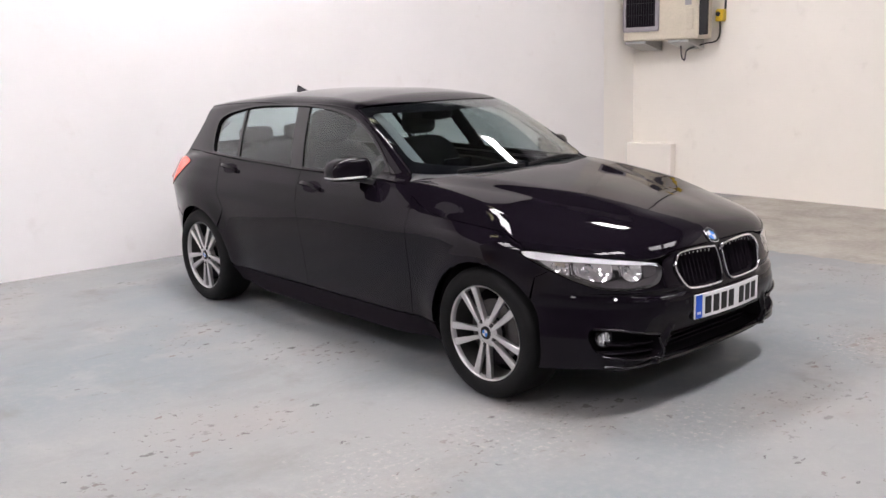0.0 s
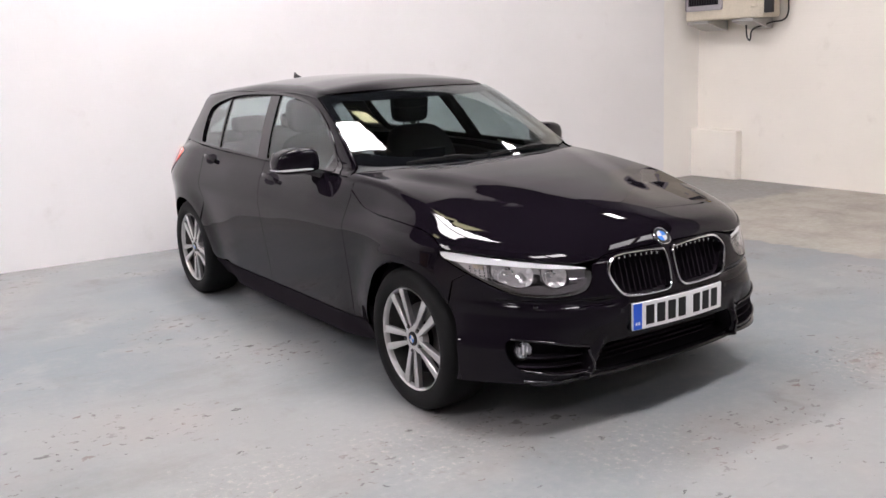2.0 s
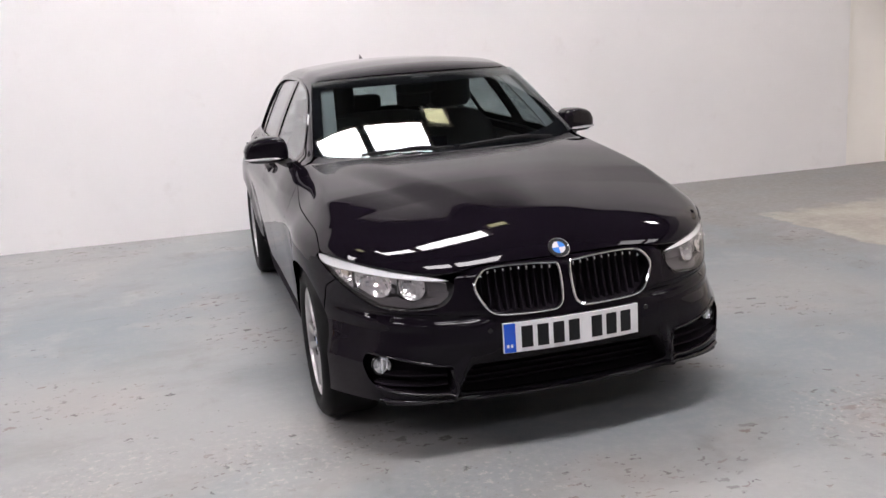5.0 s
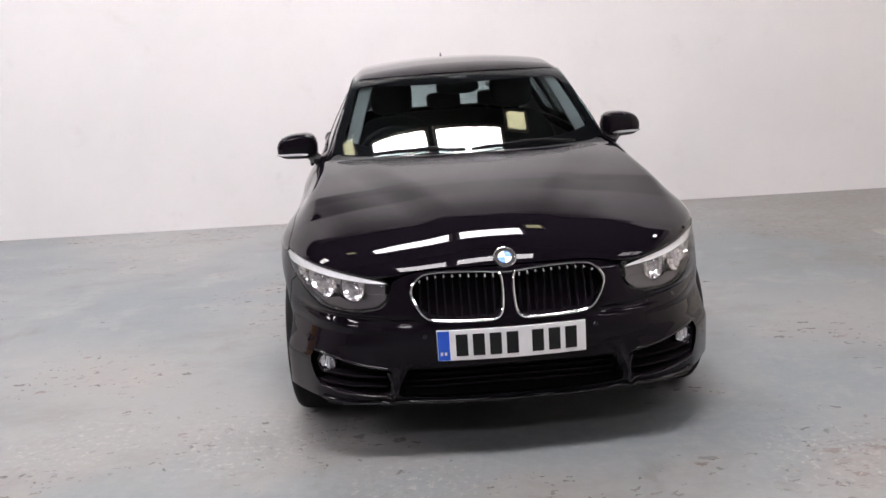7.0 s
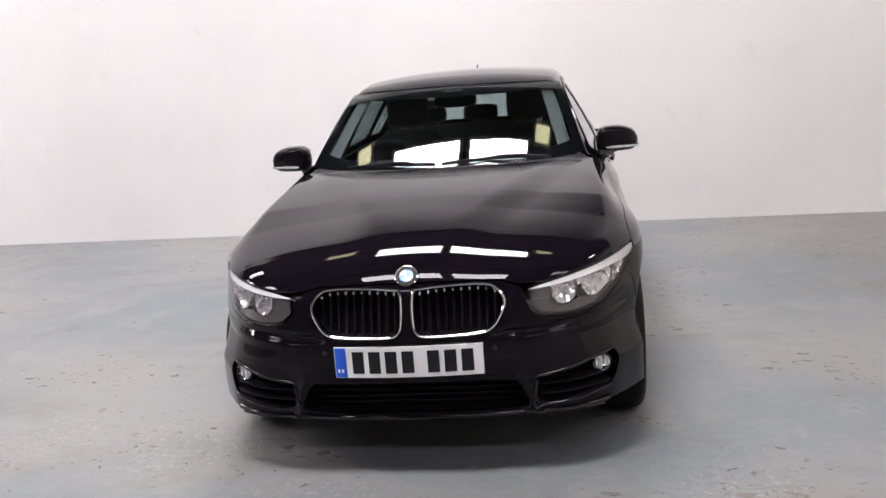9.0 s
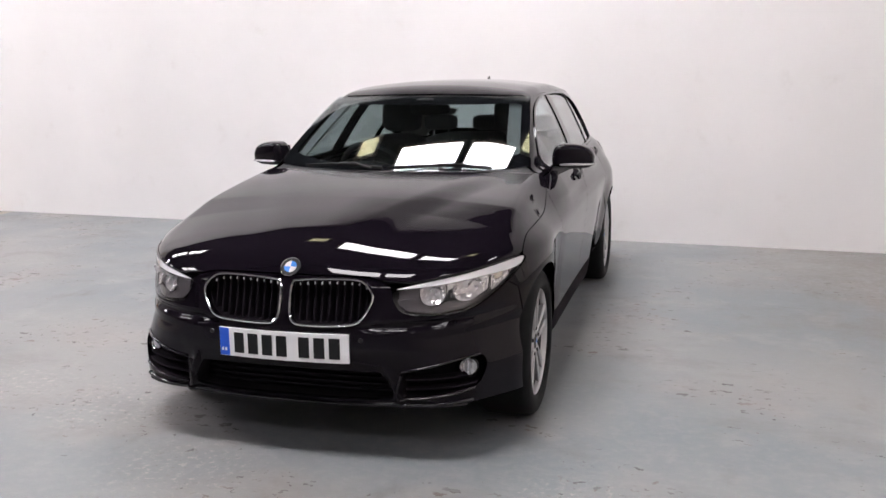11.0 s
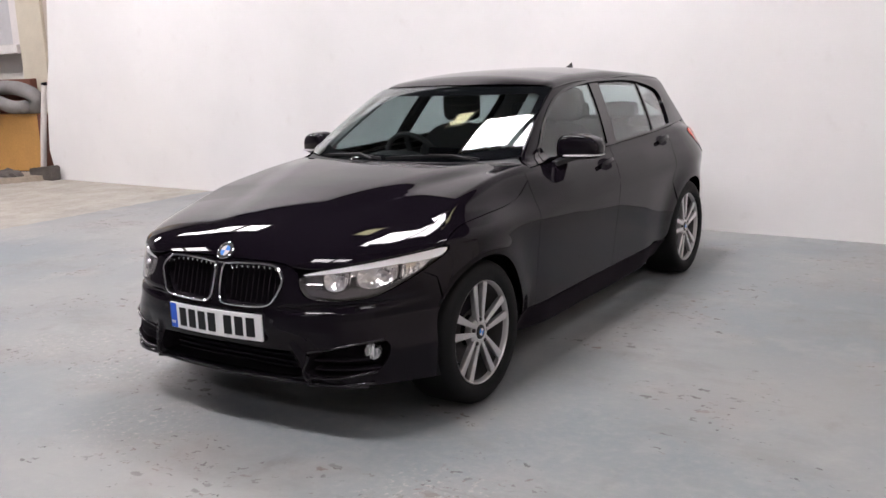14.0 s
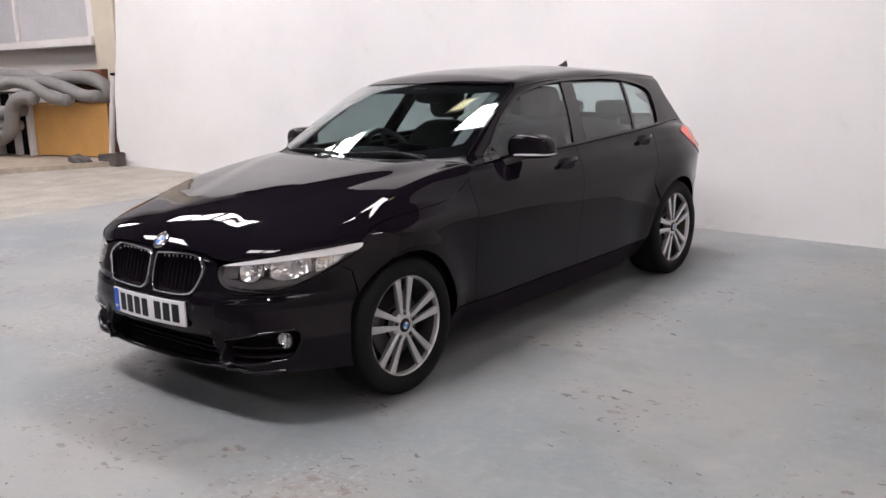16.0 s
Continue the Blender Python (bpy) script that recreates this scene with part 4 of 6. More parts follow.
# floor pan and dark core behind the panels
bm = box((-0.57, 0.34, 0.17), (0.57, 4.05, 0.42), 0.03)
# lower trays, added to keep light out and darken the floor under the car
add_box(bm, (-0.64, 1.20, 0.145), (0.64, 3.06, 0.30), 0.03)
add_box(bm, (-0.46, 0.36, 0.155), (0.46, 0.62, 0.22), 0.02)
add_box(bm, (-0.52, 0.30, 0.42), (0.52, 1.25, 0.66), 0.03)
part("floor_pan", bm, DARK, car)


# ---- wheels ----
# rim silver darkened, for the shade between the spokes
BARREL = shader("shaded_rim_alloy", (0.06, 0.057, 0.056), 0.5, 0.5, vary=0.2, scale=8)

def wheel(parent, at, name="wheel"):
    """Tyre, twin-spoke alloy rim, brake disc, cap; the axle is z, outwards."""
    bm = bmesh.new()
    lathe(bm, [(0.226, 0.008), (0.233, 0.022), (0.252, 0.032), (0.280, 0.032), (0.298, 0.025), (0.310, 0.013), (0.3165, -0.004), (0.3185, -0.05), (0.3185, -0.11), (0.317, -0.17), (0.309, -0.19), (0.29, -0.205), (0.25, -0.205), (0.226, -0.19)], None, 72)
    tyre = part("tyre", bm, RUBBER, parent, "black rubber tyre", smooth=True, sharp=50)
    tyre.name = name
    tyre.matrix_basis = at
    bm = bmesh.new()
    lathe(bm, [(0.230, 0.006), (0.230, 0.014), (0.2265, 0.018), (0.222, 0.015), (0.219, 0.004), (0.216, -0.006)], None, 72)
    rim = part("rim", bm, SILVER, tyre, "silver alloy rim", smooth=True, sharp=45)
    bm = bmesh.new()
    lathe(bm, [(0.216, -0.006), (0.210, -0.03), (0.202, -0.08), (0.210, -0.19), (0.22, -0.19)], None, 48)
    part("barrel", bm, BARREL, tyre, "shaded grey rim barrel", smooth=True)
    spokes = []
    for k in range(5):
        for d in (-1, 1):
            bm = bmesh.new()
            path, secs = [], []
            for i in range(8):
                t = i / 7
                r = 0.048 + t * 0.173
                lat = d * (0.0165 + 0.026 * t)
                z = 0.004 + 0.004 * t
                path.append((math.sqrt(r * r - lat * lat), lat, z))
                w, th = 0.0090 + 0.0100 * t, 0.026 - 0.006 * t
                secs.append([(0, -w), (-0.001 + 0.004, -w * 0.78), (0.0045, 0.0), (0.003, w * 0.78), (0, w), (-th, w * 0.72), (-th, -w * 0.72)])
            sweep(bm, path, lambda t, s=secs: s[min(7, int(round(t * 7)))], False, [(0, 0, 1)] * 8)
            bmesh.ops.rotate(bm, verts=bm.verts, cent=(0, 0, 0), matrix=Matrix.Rotation(2 * math.pi * k / 5 + math.pi / 2, 3, "Z"))
            part("spoke", bm, SILVER, tyre, smooth=True, sharp=30)
    bm = bmesh.new()
    lathe(bm, [(0.0, 0.002), (0.030, 0.002), (0.036, 0.006), (0.055, 0.005), (0.068, -0.004), (0.074, -0.03), (0.0, -0.03)], None, 40)
    part("hub", bm, SILVER, tyre, smooth=True)
    for k in range(5):
        bm = bmesh.new()
        a = 2 * math.pi * k / 5 + math.pi / 2
        lathe(bm, [(0.0, 0.012), (0.008, 0.012), (0.0095, 0.008), (0.0095, -0.004), (0.014, -0.006)], Matrix.Translation((0.056 * math.cos(a), 0.056 * math.sin(a), -0.001)), 6)
        part("wheel_bolt", bm, DISC, tyre)
    bm = bmesh.new()
    lathe(bm, [(0.0, 0.0095), (0.024, 0.009), (0.031, 0.007), (0.032, 0.0)], None, 32)
    cap = part("cap", bm, INK, tyre, "black hub cap with a blue and white roundel", smooth=True)
    roundel(cap, Matrix.Translation((0, 0, 0.0098)), 0.017)
    bm = bmesh.new()
    lathe(bm, [(0.07, -0.055), (0.145, -0.052), (0.15, -0.055), (0.15, -0.075), (0.07, -0.075)], None, 48)
    part("brake_disc", bm, DISC, tyre, "grey steel brake disc", smooth=True)
    bm = bmesh.new()
    add_box(bm, (-0.165, -0.075, -0.10), (-0.085, 0.075, -0.045), 0.015)
    part("brake_caliper", bm, DARK, tyre)
    bm = bmesh.new()
    lathe(bm, [(0.0, -0.11), (0.205, -0.11), (0.205, -0.12)], None, 40)
    part("wheel_back", bm, DARK, tyre)
    return tyre


def roundel(parent, m, r):
    """A round badge face in quarters of blue and white."""
    for k in range(4):
        bm = bmesh.new()
        pts = [(0, 0)] + [(r * math.cos(math.pi / 2 * (k + i / 8)), r * math.sin(math.pi / 2 * (k + i / 8))) for i in range(9)]
        lo = [bm.verts.new((*p, 0)) for p in pts]
        hi = [bm.verts.new((*p, 0.0008)) for p in pts]
        bm.faces.new(hi), bm.faces.new(lo[::-1])
        for i in range(10):
            bm.faces.new((lo[i], lo[(i + 1) % 10], hi[(i + 1) % 10], hi[i]))
        bmesh.ops.transform(bm, matrix=m, verts=bm.verts)
        part("badge_quarter", bm, (BLUE, WHITE)[k % 2], parent)


for space, s in SIDES:
    for cy, out in ((0.78, 0.808), (3.47, 0.818)):
        spin = 17 if s > 0 else 12
        wheel(car, pose(s * out, cy, 0.3185, 0, 90 * s, 0) @ pose(0, 0, 0, 0, 0, spin + (8 if cy > 2 else 0)))


# ---- lamps, grille, plate and badge ----
def facet_box(r, m):
    bm = box((-r * 0.11, -r * 0.09, -0.002), (r * 0.11, r * 0.09, 0.003))
    bmesh.ops.transform(bm, matrix=m, verts=bm.verts)
    return bm


def faceted(name, outline, material, parent, set_in, dish, rough, h, label=""):
    """A dished mirror of small flat facets, set in behind the lens."""
    v, f = fill([resample(outline, h)], h)
    p, n = onto("front", v)
    mid = v.mean(0)
    far = np.linalg.norm((v - mid) / np.maximum(np.abs(v - mid).max(0), 1e-6), axis=1)
    sink = set_in + dish * np.clip(1 - far ** 2, 0, 1) + np.random.default_rng(7).uniform(-rough, rough, len(v))
    return mesh_object(name, p - n * sink[:, None], [tuple(t) for t in f], material, parent, label, False)


for s in (-1, 1):
    K = mirror(KIDNEY, s)
    kid = bead("kidney_surround", "front", K, [(0.009, -0.0042), (0.011, 0.0), (0.009, 0.0042), (0.002, 0.0058), (-0.02, 0.005), (-0.02, -0.005), (0.002, -0.0058)], CHROME, car, True, 0.0, 0.012, "chrome kidney grille surround")
    bowl("grille_recess", "front", K, DARK, kid, depth=0.07, way=(0, 1, 0))
    for i in range(10):
        x = s * (0.046 + 0.0288 * i)
        zs = [z for z in np.linspace(0.53, 0.72, 60) if inside(np.array([[x, z]]), K)[0]]
        if len(zs) < 4:
            continue
        p, n = onto("front", np.array([(x, z) for z in np.linspace(zs[0], zs[-1], 9)]))
        bm = bmesh.new()
        sweep(bm, p + np.array((0, 0.038, 0)), [(0.006, -0.003), (0.009, 0.0), (0.006, 0.003), (-0.03, 0.003), (-0.03, -0.003)], False, [(0, -1, 0)] * 9)
        part("grille_bar", bm, DARK, kid, smooth=True)
        # chrome chip in place of the highlight on the bar's upper end
        tip = p[-1] + np.array((0, 0.012, -0.012))
        part("bar_glint", box(tip - np.array((0.003, 0.002, 0.007)), tip + np.array((0.003, 0.004, 0.005)), 0.001), CHROME, kid)
    # rolled front edge of the bonnet over the lamp
    bead("bonnet_edge", "front", mirror([p for p in HOOD_FRONT if p[0] > 0.36][:-2], s) + np.array((0.0, 0.003)), round_section(0.0036, 8), GLOSS_BLACK, bonnet, lift=0.0005)
    # head lamp: bowl, reflectors, light guide, lens
    L = mirror(LAMP, s)
    lens = panel("head_lamp", "front", L, LENS, car, h=0.02, lift=0.001, depth=0.004, gap=0.0025, back=False, label="clear head lamp with a white light guide and twin reflectors")
    bowl("lamp_housing", "front", inset(resample(L, 0.015), 0.001), LAMP_GREY, lens, depth=0.07, shrink=0.06, way=(0, 1, 0), lift=-0.004)
    guide = mirror(smooth_path([(0.420, 0.684), (0.487, 0.700), (0.587, 0.716), (0.72, 0.735), (0.795, 0.744), (0.808, 0.735), (0.797, 0.712), (0.755, 0.706), (0.70, 0.706), (0.61, 0.698), (0.50, 0.688)], 4, True), s)
    panel("light_guide", "front", guide, LAMP_WHITE, lens, h=0.012, lift=-0.005, depth=0.02, gap=0.0, label="white light guide strip")
    # two cups with chrome rims, ribbed inside, and a faceted side cell behind an upright divider
    inner_cup = smooth_path([(0.508, 0.690), (0.570, 0.699), (0.586, 0.690), (0.588, 0.655), (0.574, 0.628), (0.545, 0.620), (0.516, 0.632), (0.504, 0.662)], 4, True)
    outer_cup = smooth_path([(0.622, 0.703), (0.704, 0.708), (0.716, 0.700), (0.718, 0.665), (0.704, 0.640), (0.664, 0.622), (0.630, 0.630), (0.614, 0.660)], 4, True)
    for cup, r in ((inner_cup, 0.036), (outer_cup, 0.044)):
        C = mirror(cup, s)
        mid = C.mean(0)
        refl = faceted("reflector", C, REFLECTOR, lens, 0.012, 0.024, 0.0030, 0.0105, "bright faceted lamp reflector")
        low = C[np.argsort(np.arctan2(C[:, 1] - mid[1], s * (C[:, 0] - mid[0])))]
        low = low[low[:, 1] < mid[1] - 0.006]
        bead("cup_rim", "front", low, round_section(0.0015, 6), SMOKE, refl, False, -0.010, 0.006)
        c = onto("front", np.array([mid]))[0][0] + np.array((0, 0.030, 0))
        m = Matrix.Translation(c) @ pose(0, 0, 0, 90, 0, 0) @ pose(0, 0, 0, 0, s * 14, 0)
        bm = bmesh.new()
        lathe(bm, [(0.0, 0.010), (r * 0.16, 0.008), (r * 0.22, 0.0), (r * 0.24, -0.012)], m, 18)
        part("bulb_cap", bm, CHROME, refl, smooth=True)
        for k in range(7):
            a0 = radians(20 + 23 * k)
            f = m @ Matrix.Translation((r * 0.66 * math.cos(a0), r * 0.60 * math.sin(a0), 0.0)) @ pose(0, 0, 0, -18 - 14 * math.sin(5 * k), 30 * math.cos(3 * k), 40 * k)
            part("facet", facet_box(r, f), CHROME, refl)
        for k in range(3):
            x = mid[0] + s * r * (0.55 + 0.24 * k)
            p, n = onto("front", np.array([(x, z) for z in np.linspace(mid[1] - 0.018, mid[1] + 0.026, 5)]))
            bm = bmesh.new()
            sweep(bm, p + np.array((0, 0.018 - 0.002 * k, 0)), round_section(0.0014, 6), False, n)
            part("reflector_rib", bm, CHROME, refl, smooth=True)
    bridge = mirror([(0.592, 0.697), (0.614, 0.700), (0.612, 0.676), (0.594, 0.672)], s)
    faceted("lamp_bridge", bridge, REFLECTOR, lens, 0.014, 0.003, 0.002, 0.010)
    p, n = onto("front", np.array([(s * 0.600, 0.648)]))
    q = p[0] + np.array((0, 0.024, 0))
    part("adjuster", box(q - np.array((0.007, 0.006, 0.010)), q + np.array((0.007, 0.006, 0.010)), 0.003), SMOKE, lens, smooth=True)
    outer_cell = mirror([(0.727, 0.706), (0.752, 0.706), (0.786, 0.709), (0.770, 0.678), (0.745, 0.652), (0.729, 0.642)], s)
    side_cell = faceted("side_reflector", outer_cell, REFLECTOR, lens, 0.012, 0.006, 0.0028, 0.010)
    for k in range(14):
        x, z = 0.734 + 0.009 * (k % 4), 0.650 + 0.010 * (k // 4) + 0.008 * (k % 4)
        p, n = onto("front", np.array([(s * x, z)]))
        f = Matrix.Translation(p[0] - n[0] * 0.015) @ Vector(n[0]).to_track_quat("Z", "Y").to_matrix().to_4x4() @ pose(0, 0, 0, 22 * math.sin(7 * k), 24 * math.cos(4 * k), 45)
        part("facet", facet_box(0.030, f), CHROME, side_cell)
    bead("cell_divider", "front", mirror([(0.722, 0.705), (0.723, 0.670), (0.718, 0.640)], s), round_section(0.0024, 6), SMOKE, lens, lift=-0.010)
    bezel = mirror([(0.423, 0.652), (0.429, 0.630), (0.462, 0.605), (0.56, 0.590), (0.65, 0.596), (0.705, 0.624), (0.748, 0.662), (0.716, 0.641), (0.664, 0.619), (0.63, 0.627), (0.60, 0.634), (0.576, 0.624), (0.545, 0.616), (0.512, 0.629), (0.47, 0.634)], s)
    panel("lower_bezel", "front", bezel, SMOKE, lens, h=0.015, lift=-0.012, depth=0.02, label="smoked lower bezel")
    amber = mirror([(0.732, 0.703), (0.758, 0.705), (0.756, 0.684), (0.734, 0.680)], s)
    panel("indicator", "front", amber, AMBER, lens, h=0.02, lift=-0.012, depth=0.006, label="amber indicator reflector")
    insert = mirror([(0.428, 0.678), (0.500, 0.688), (0.500, 0.634), (0.470, 0.632), (0.430, 0.636)], s)
    panel("smoked_insert", "front", insert, SMOKE, lens, h=0.02, lift=-0.014, depth=0.01, label="smoked insert")
    for x0, x1 in ((0.436, 0.456), (0.460, 0.474), (0.478, 0.498)):
        bead("insert_line", "front", mirror([(x0, 0.650), (x1, 0.650)], s), round_section(0.0009, 6), CHROME, lens, lift=-0.010, h=0.006)
    bead("brow_line", "front", mirror([(0.428, 0.676), (0.467, 0.684), (0.505, 0.688)], s), round_section(0.0015, 6), CHROME, lens, lift=-0.008)
    # side intake with blades and a fog lamp
    I = mirror(SIDE_INTAKE, s)
    intake = bowl("side_intake", "front", I, DARK, car, depth=0.10, way=(0, 1, 0), label="matt black side intake")
    for z0, z1, x1 in ((0.338, 0.352, 0.66), (0.300, 0.312, 0.69)):
        p, n = onto("front", np.array([(s * x, z0 + (z1 - z0) * (x - 0.44) / 0.25) for x in np.linspace(0.445, x1, 12)]))
        bm = bmesh.new()
        sweep(bm, p + np.array((0, 0.026, 0)), [(0.007, -0.004), (0.009, 0.0), (0.007, 0.004), (-0.03, 0.004), (-0.03, -0.004)], False, n)
        part("intake_blade", bm, DARK, intake, smooth=True)
    bead("intake_brow", "front", mirror([(0.44, 0.377), (0.52, 0.393), (0.62, 0.415), (0.70, 0.423)], s), round_section(0.0055, 10), GLOSS_BLACK, intake, lift=0.001)
    bead("intake_fin", "front", mirror([(0.436, 0.362), (0.424, 0.320), (0.420, 0.285), (0.430, 0.258)], s), round_section(0.006, 10), GLOSS_BLACK, intake, lift=0.001)
    bead("intake_sill", "front", mirror([(0.430, 0.266), (0.50, 0.268), (0.60, 0.282), (0.69, 0.302)], s), round_section(0.0055, 10), GLOSS_BLACK, intake, lift=0.001)
    c = onto("front", np.array([(s * 0.660, 0.374)]))[0][0]
    m = Matrix.Translation(c + np.array((0, 0.045, 0))) @ pose(0, 0, 0, 90, 0, 0) @ pose(0, 0, 0, 0, s * 22, 0) @ Matrix.Scale(0.84, 4)
    bm = bmesh.new()
    lathe(bm, [(0.047, -0.03), (0.047, 0.006), (0.043, 0.010), (0.040, 0.006), (0.038, -0.03)], m, 32)
    fog = part("fog_lamp", bm, GLOSS_BLACK, car, "round clear fog lamp in a black bezel", smooth=True)
    bm = bmesh.new()
    lathe(bm, [(0.038, 0.002), (0.030, -0.012), (0.015, -0.022), (0.0, -0.026)], m, 28)
    part("reflector", bm, CHROME, fog, smooth=True)
    bm = bmesh.new()
    add_box(bm, (-0.005, -0.026, -0.014), (0.005, 0.026, 0.000), 0.002, m)
    add_box(bm, (-0.024, -0.014, -0.014), (-0.016, 0.014, -0.002), 0.002, m)
    add_box(bm, (0.016, -0.014, -0.014), (0.024, 0.014, -0.002), 0.002, m)
    part("bulb_shield", bm, LAMP_WHITE, fog)
    bm = bmesh.new()
    lathe(bm, [(0.0, 0.010), (0.025, 0.008), (0.039, 0.003)], m, 28)
    part("lens", bm, LENS, fog, smooth=True)
    # parking sensors
    for sx, sz in ((0.615, 0.548), (0.30, 0.50)):
        q, n = onto("front", np.array([(s * sx, sz)]))
        m = Matrix.Translation(q[0]) @ Vector(n[0]).to_track_quat("Z", "Y").to_matrix().to_4x4()
        bm = bmesh.new()
        lathe(bm, [(0.0, 0.002), (0.009, 0.0015), (0.011, -0.001), (0.011, -0.004)], m, 20)
        part("parking_sensor", bm, GLOSS_BLACK, bumper, smooth=True)

lower = bowl("lower_intake", "front", LOWER_INTAKE, DARK, car, depth=0.09, way=(0, 1, 0), label="dark lower air intake")
for z in (0.275, 0.300, 0.325, 0.350):
    p, n = onto("front", np.array([(x, z) for x in np.linspace(-0.38, 0.38, 15)]))
    bm = bmesh.new()
    sweep(bm, p + np.array((0, 0.072, 0)), [(0.004, -0.003), (0.004, 0.003), (-0.02, 0.003), (-0.02, -0.003)], False, [(0, -1, 0)] * 15)
    part("intake_bar", bm, DARK, lower)
bead("chin_lip", "front", [(x, 0.232 + 0.010 * (x / 0.4) ** 2 * (abs(x) < 0.4) + (0.010 if abs(x) >= 0.4 else 0)) for x in np.linspace(-0.66, 0.66, 40)], [(0.010, -0.004), (0.012, 0.0), (0.008, 0.005), (-0.01, 0.005), (-0.01, -0.004)], GLOSS_BLACK, bumper, lift=0.0)

# number plate: bowed with the bumper; blank bars stand for its marks
def bowed(lo, hi, bevel=0.0, cuts=14):
    """A box whose ends are set back along a shallow bow."""
    bm = box(lo, hi, bevel)
    step = (hi[0] - lo[0]) / cuts
    for i in range(1, cuts):
        bmesh.ops.bisect_plane(bm, geom=bm.verts[:] + bm.edges[:] + bm.faces[:], plane_co=(lo[0] + step * i, 0, 0), plane_no=(1, 0, 0))
    for v in bm.verts:
        v.co.y += 0.017 * (v.co.x / 0.26) ** 2
    return bm


plinth = part("plate_plinth", bowed((-0.262, 0.022, 0.410), (0.262, 0.075, 0.526), 0.004), GLOSS_BLACK, car)
plate = part("number_plate", bowed((-0.26, 0.012, 0.4125), (0.26, 0.0215, 0.5235), 0.002), PLATE_WHITE, car, "white number plate with a blue end band")
part("plate_band", bowed((-0.2575, 0.0097, 0.415), (-0.217, 0.015, 0.521), 0.0005, 3), PLATE_BLUE, plate, "blue band")
for i, x in enumerate((-0.2455, -0.2315)):
    part("band_mark", bowed((x - 0.004, 0.0085, 0.433), (x + 0.004, 0.012, 0.445), 0.0, 1), PLATE_WHITE, plate)
x = -0.195
for i in range(7):
    if i == 4:
        x += 0.030
    part("plate_mark", bowed((x, 0.0097, 0.4285), (x + 0.041, 0.015, 0.5075), 0.0005, 3), INK, plate)
    x += 0.0585

# round badge on the bonnet's nose
q, n = onto("front", np.array([(0.0, 0.746)]))
m = Matrix.Translation(q[0]) @ Vector((0, n[0][1], n[0][2])).to_track_quat("Z", "Y").to_matrix().to_4x4()
bm = bmesh.new()
lathe(bm, [(0.0, 0.004), (0.037, 0.004), (0.039, 0.006), (0.041, 0.005), (0.0415, -0.004)], m, 40)
badge = part("badge", bm, CHROME, car, "round chrome-edged badge in blue and white", smooth=True)
bm = bmesh.new()
lathe(bm, [(0.024, 0.0046), (0.037, 0.0048), (0.037, 0.003)], m, 40)
part("badge_ring", bm, INK, badge, smooth=True)
roundel(badge, m @ pose(0, 0, 0.0046), 0.0245)

# bright edge of the lower lip
lip = smooth_path([(-0.68, 0.254), (-0.55, 0.243), (-0.42, 0.240), (-0.2, 0.232), (0.0, 0.228), (0.2, 0.232), (0.42, 0.240), (0.55, 0.243), (0.68, 0.254)], 5)
bead("lower_lip", "front", lip, round_section(0.0095, 10), GLOSS_BLACK, bumper, lift=0.001)


# ---- mirrors, handles, wipers, aerial ----
def blob(bm, centre, half, power=2.6, shape=None, nu=28, nv=18):
    """A rounded block; shape(p) bends its unit form."""
    rings = []
    for j in range(nv + 1):
        v = -math.pi / 2 + math.pi * j / nv
        row = []
        for i in range(nu):
            u = 2 * math.pi * i / nu
            f = lambda c: math.copysign(abs(c) ** (2 / power), c)
            p = Vector((f(math.cos(v)) * f(math.cos(u)), f(math.cos(v)) * f(math.sin(u)), f(math.sin(v))))
            if shape:
                p = shape(p)
            row.append(bm.verts.new((centre[0] + p.x * half[0], centre[1] + p.y * half[1], centre[2] + p.z * half[2])))
        rings.append(row)
    for a, b in zip(rings, rings[1:]):
        for i in range(nu):
            k = (i + 1) % nu
            bm.faces.new((a[i], a[k], b[k], b[i]))
    bmesh.ops.remove_doubles(bm, verts=bm.verts, dist=1e-5)
    return bm


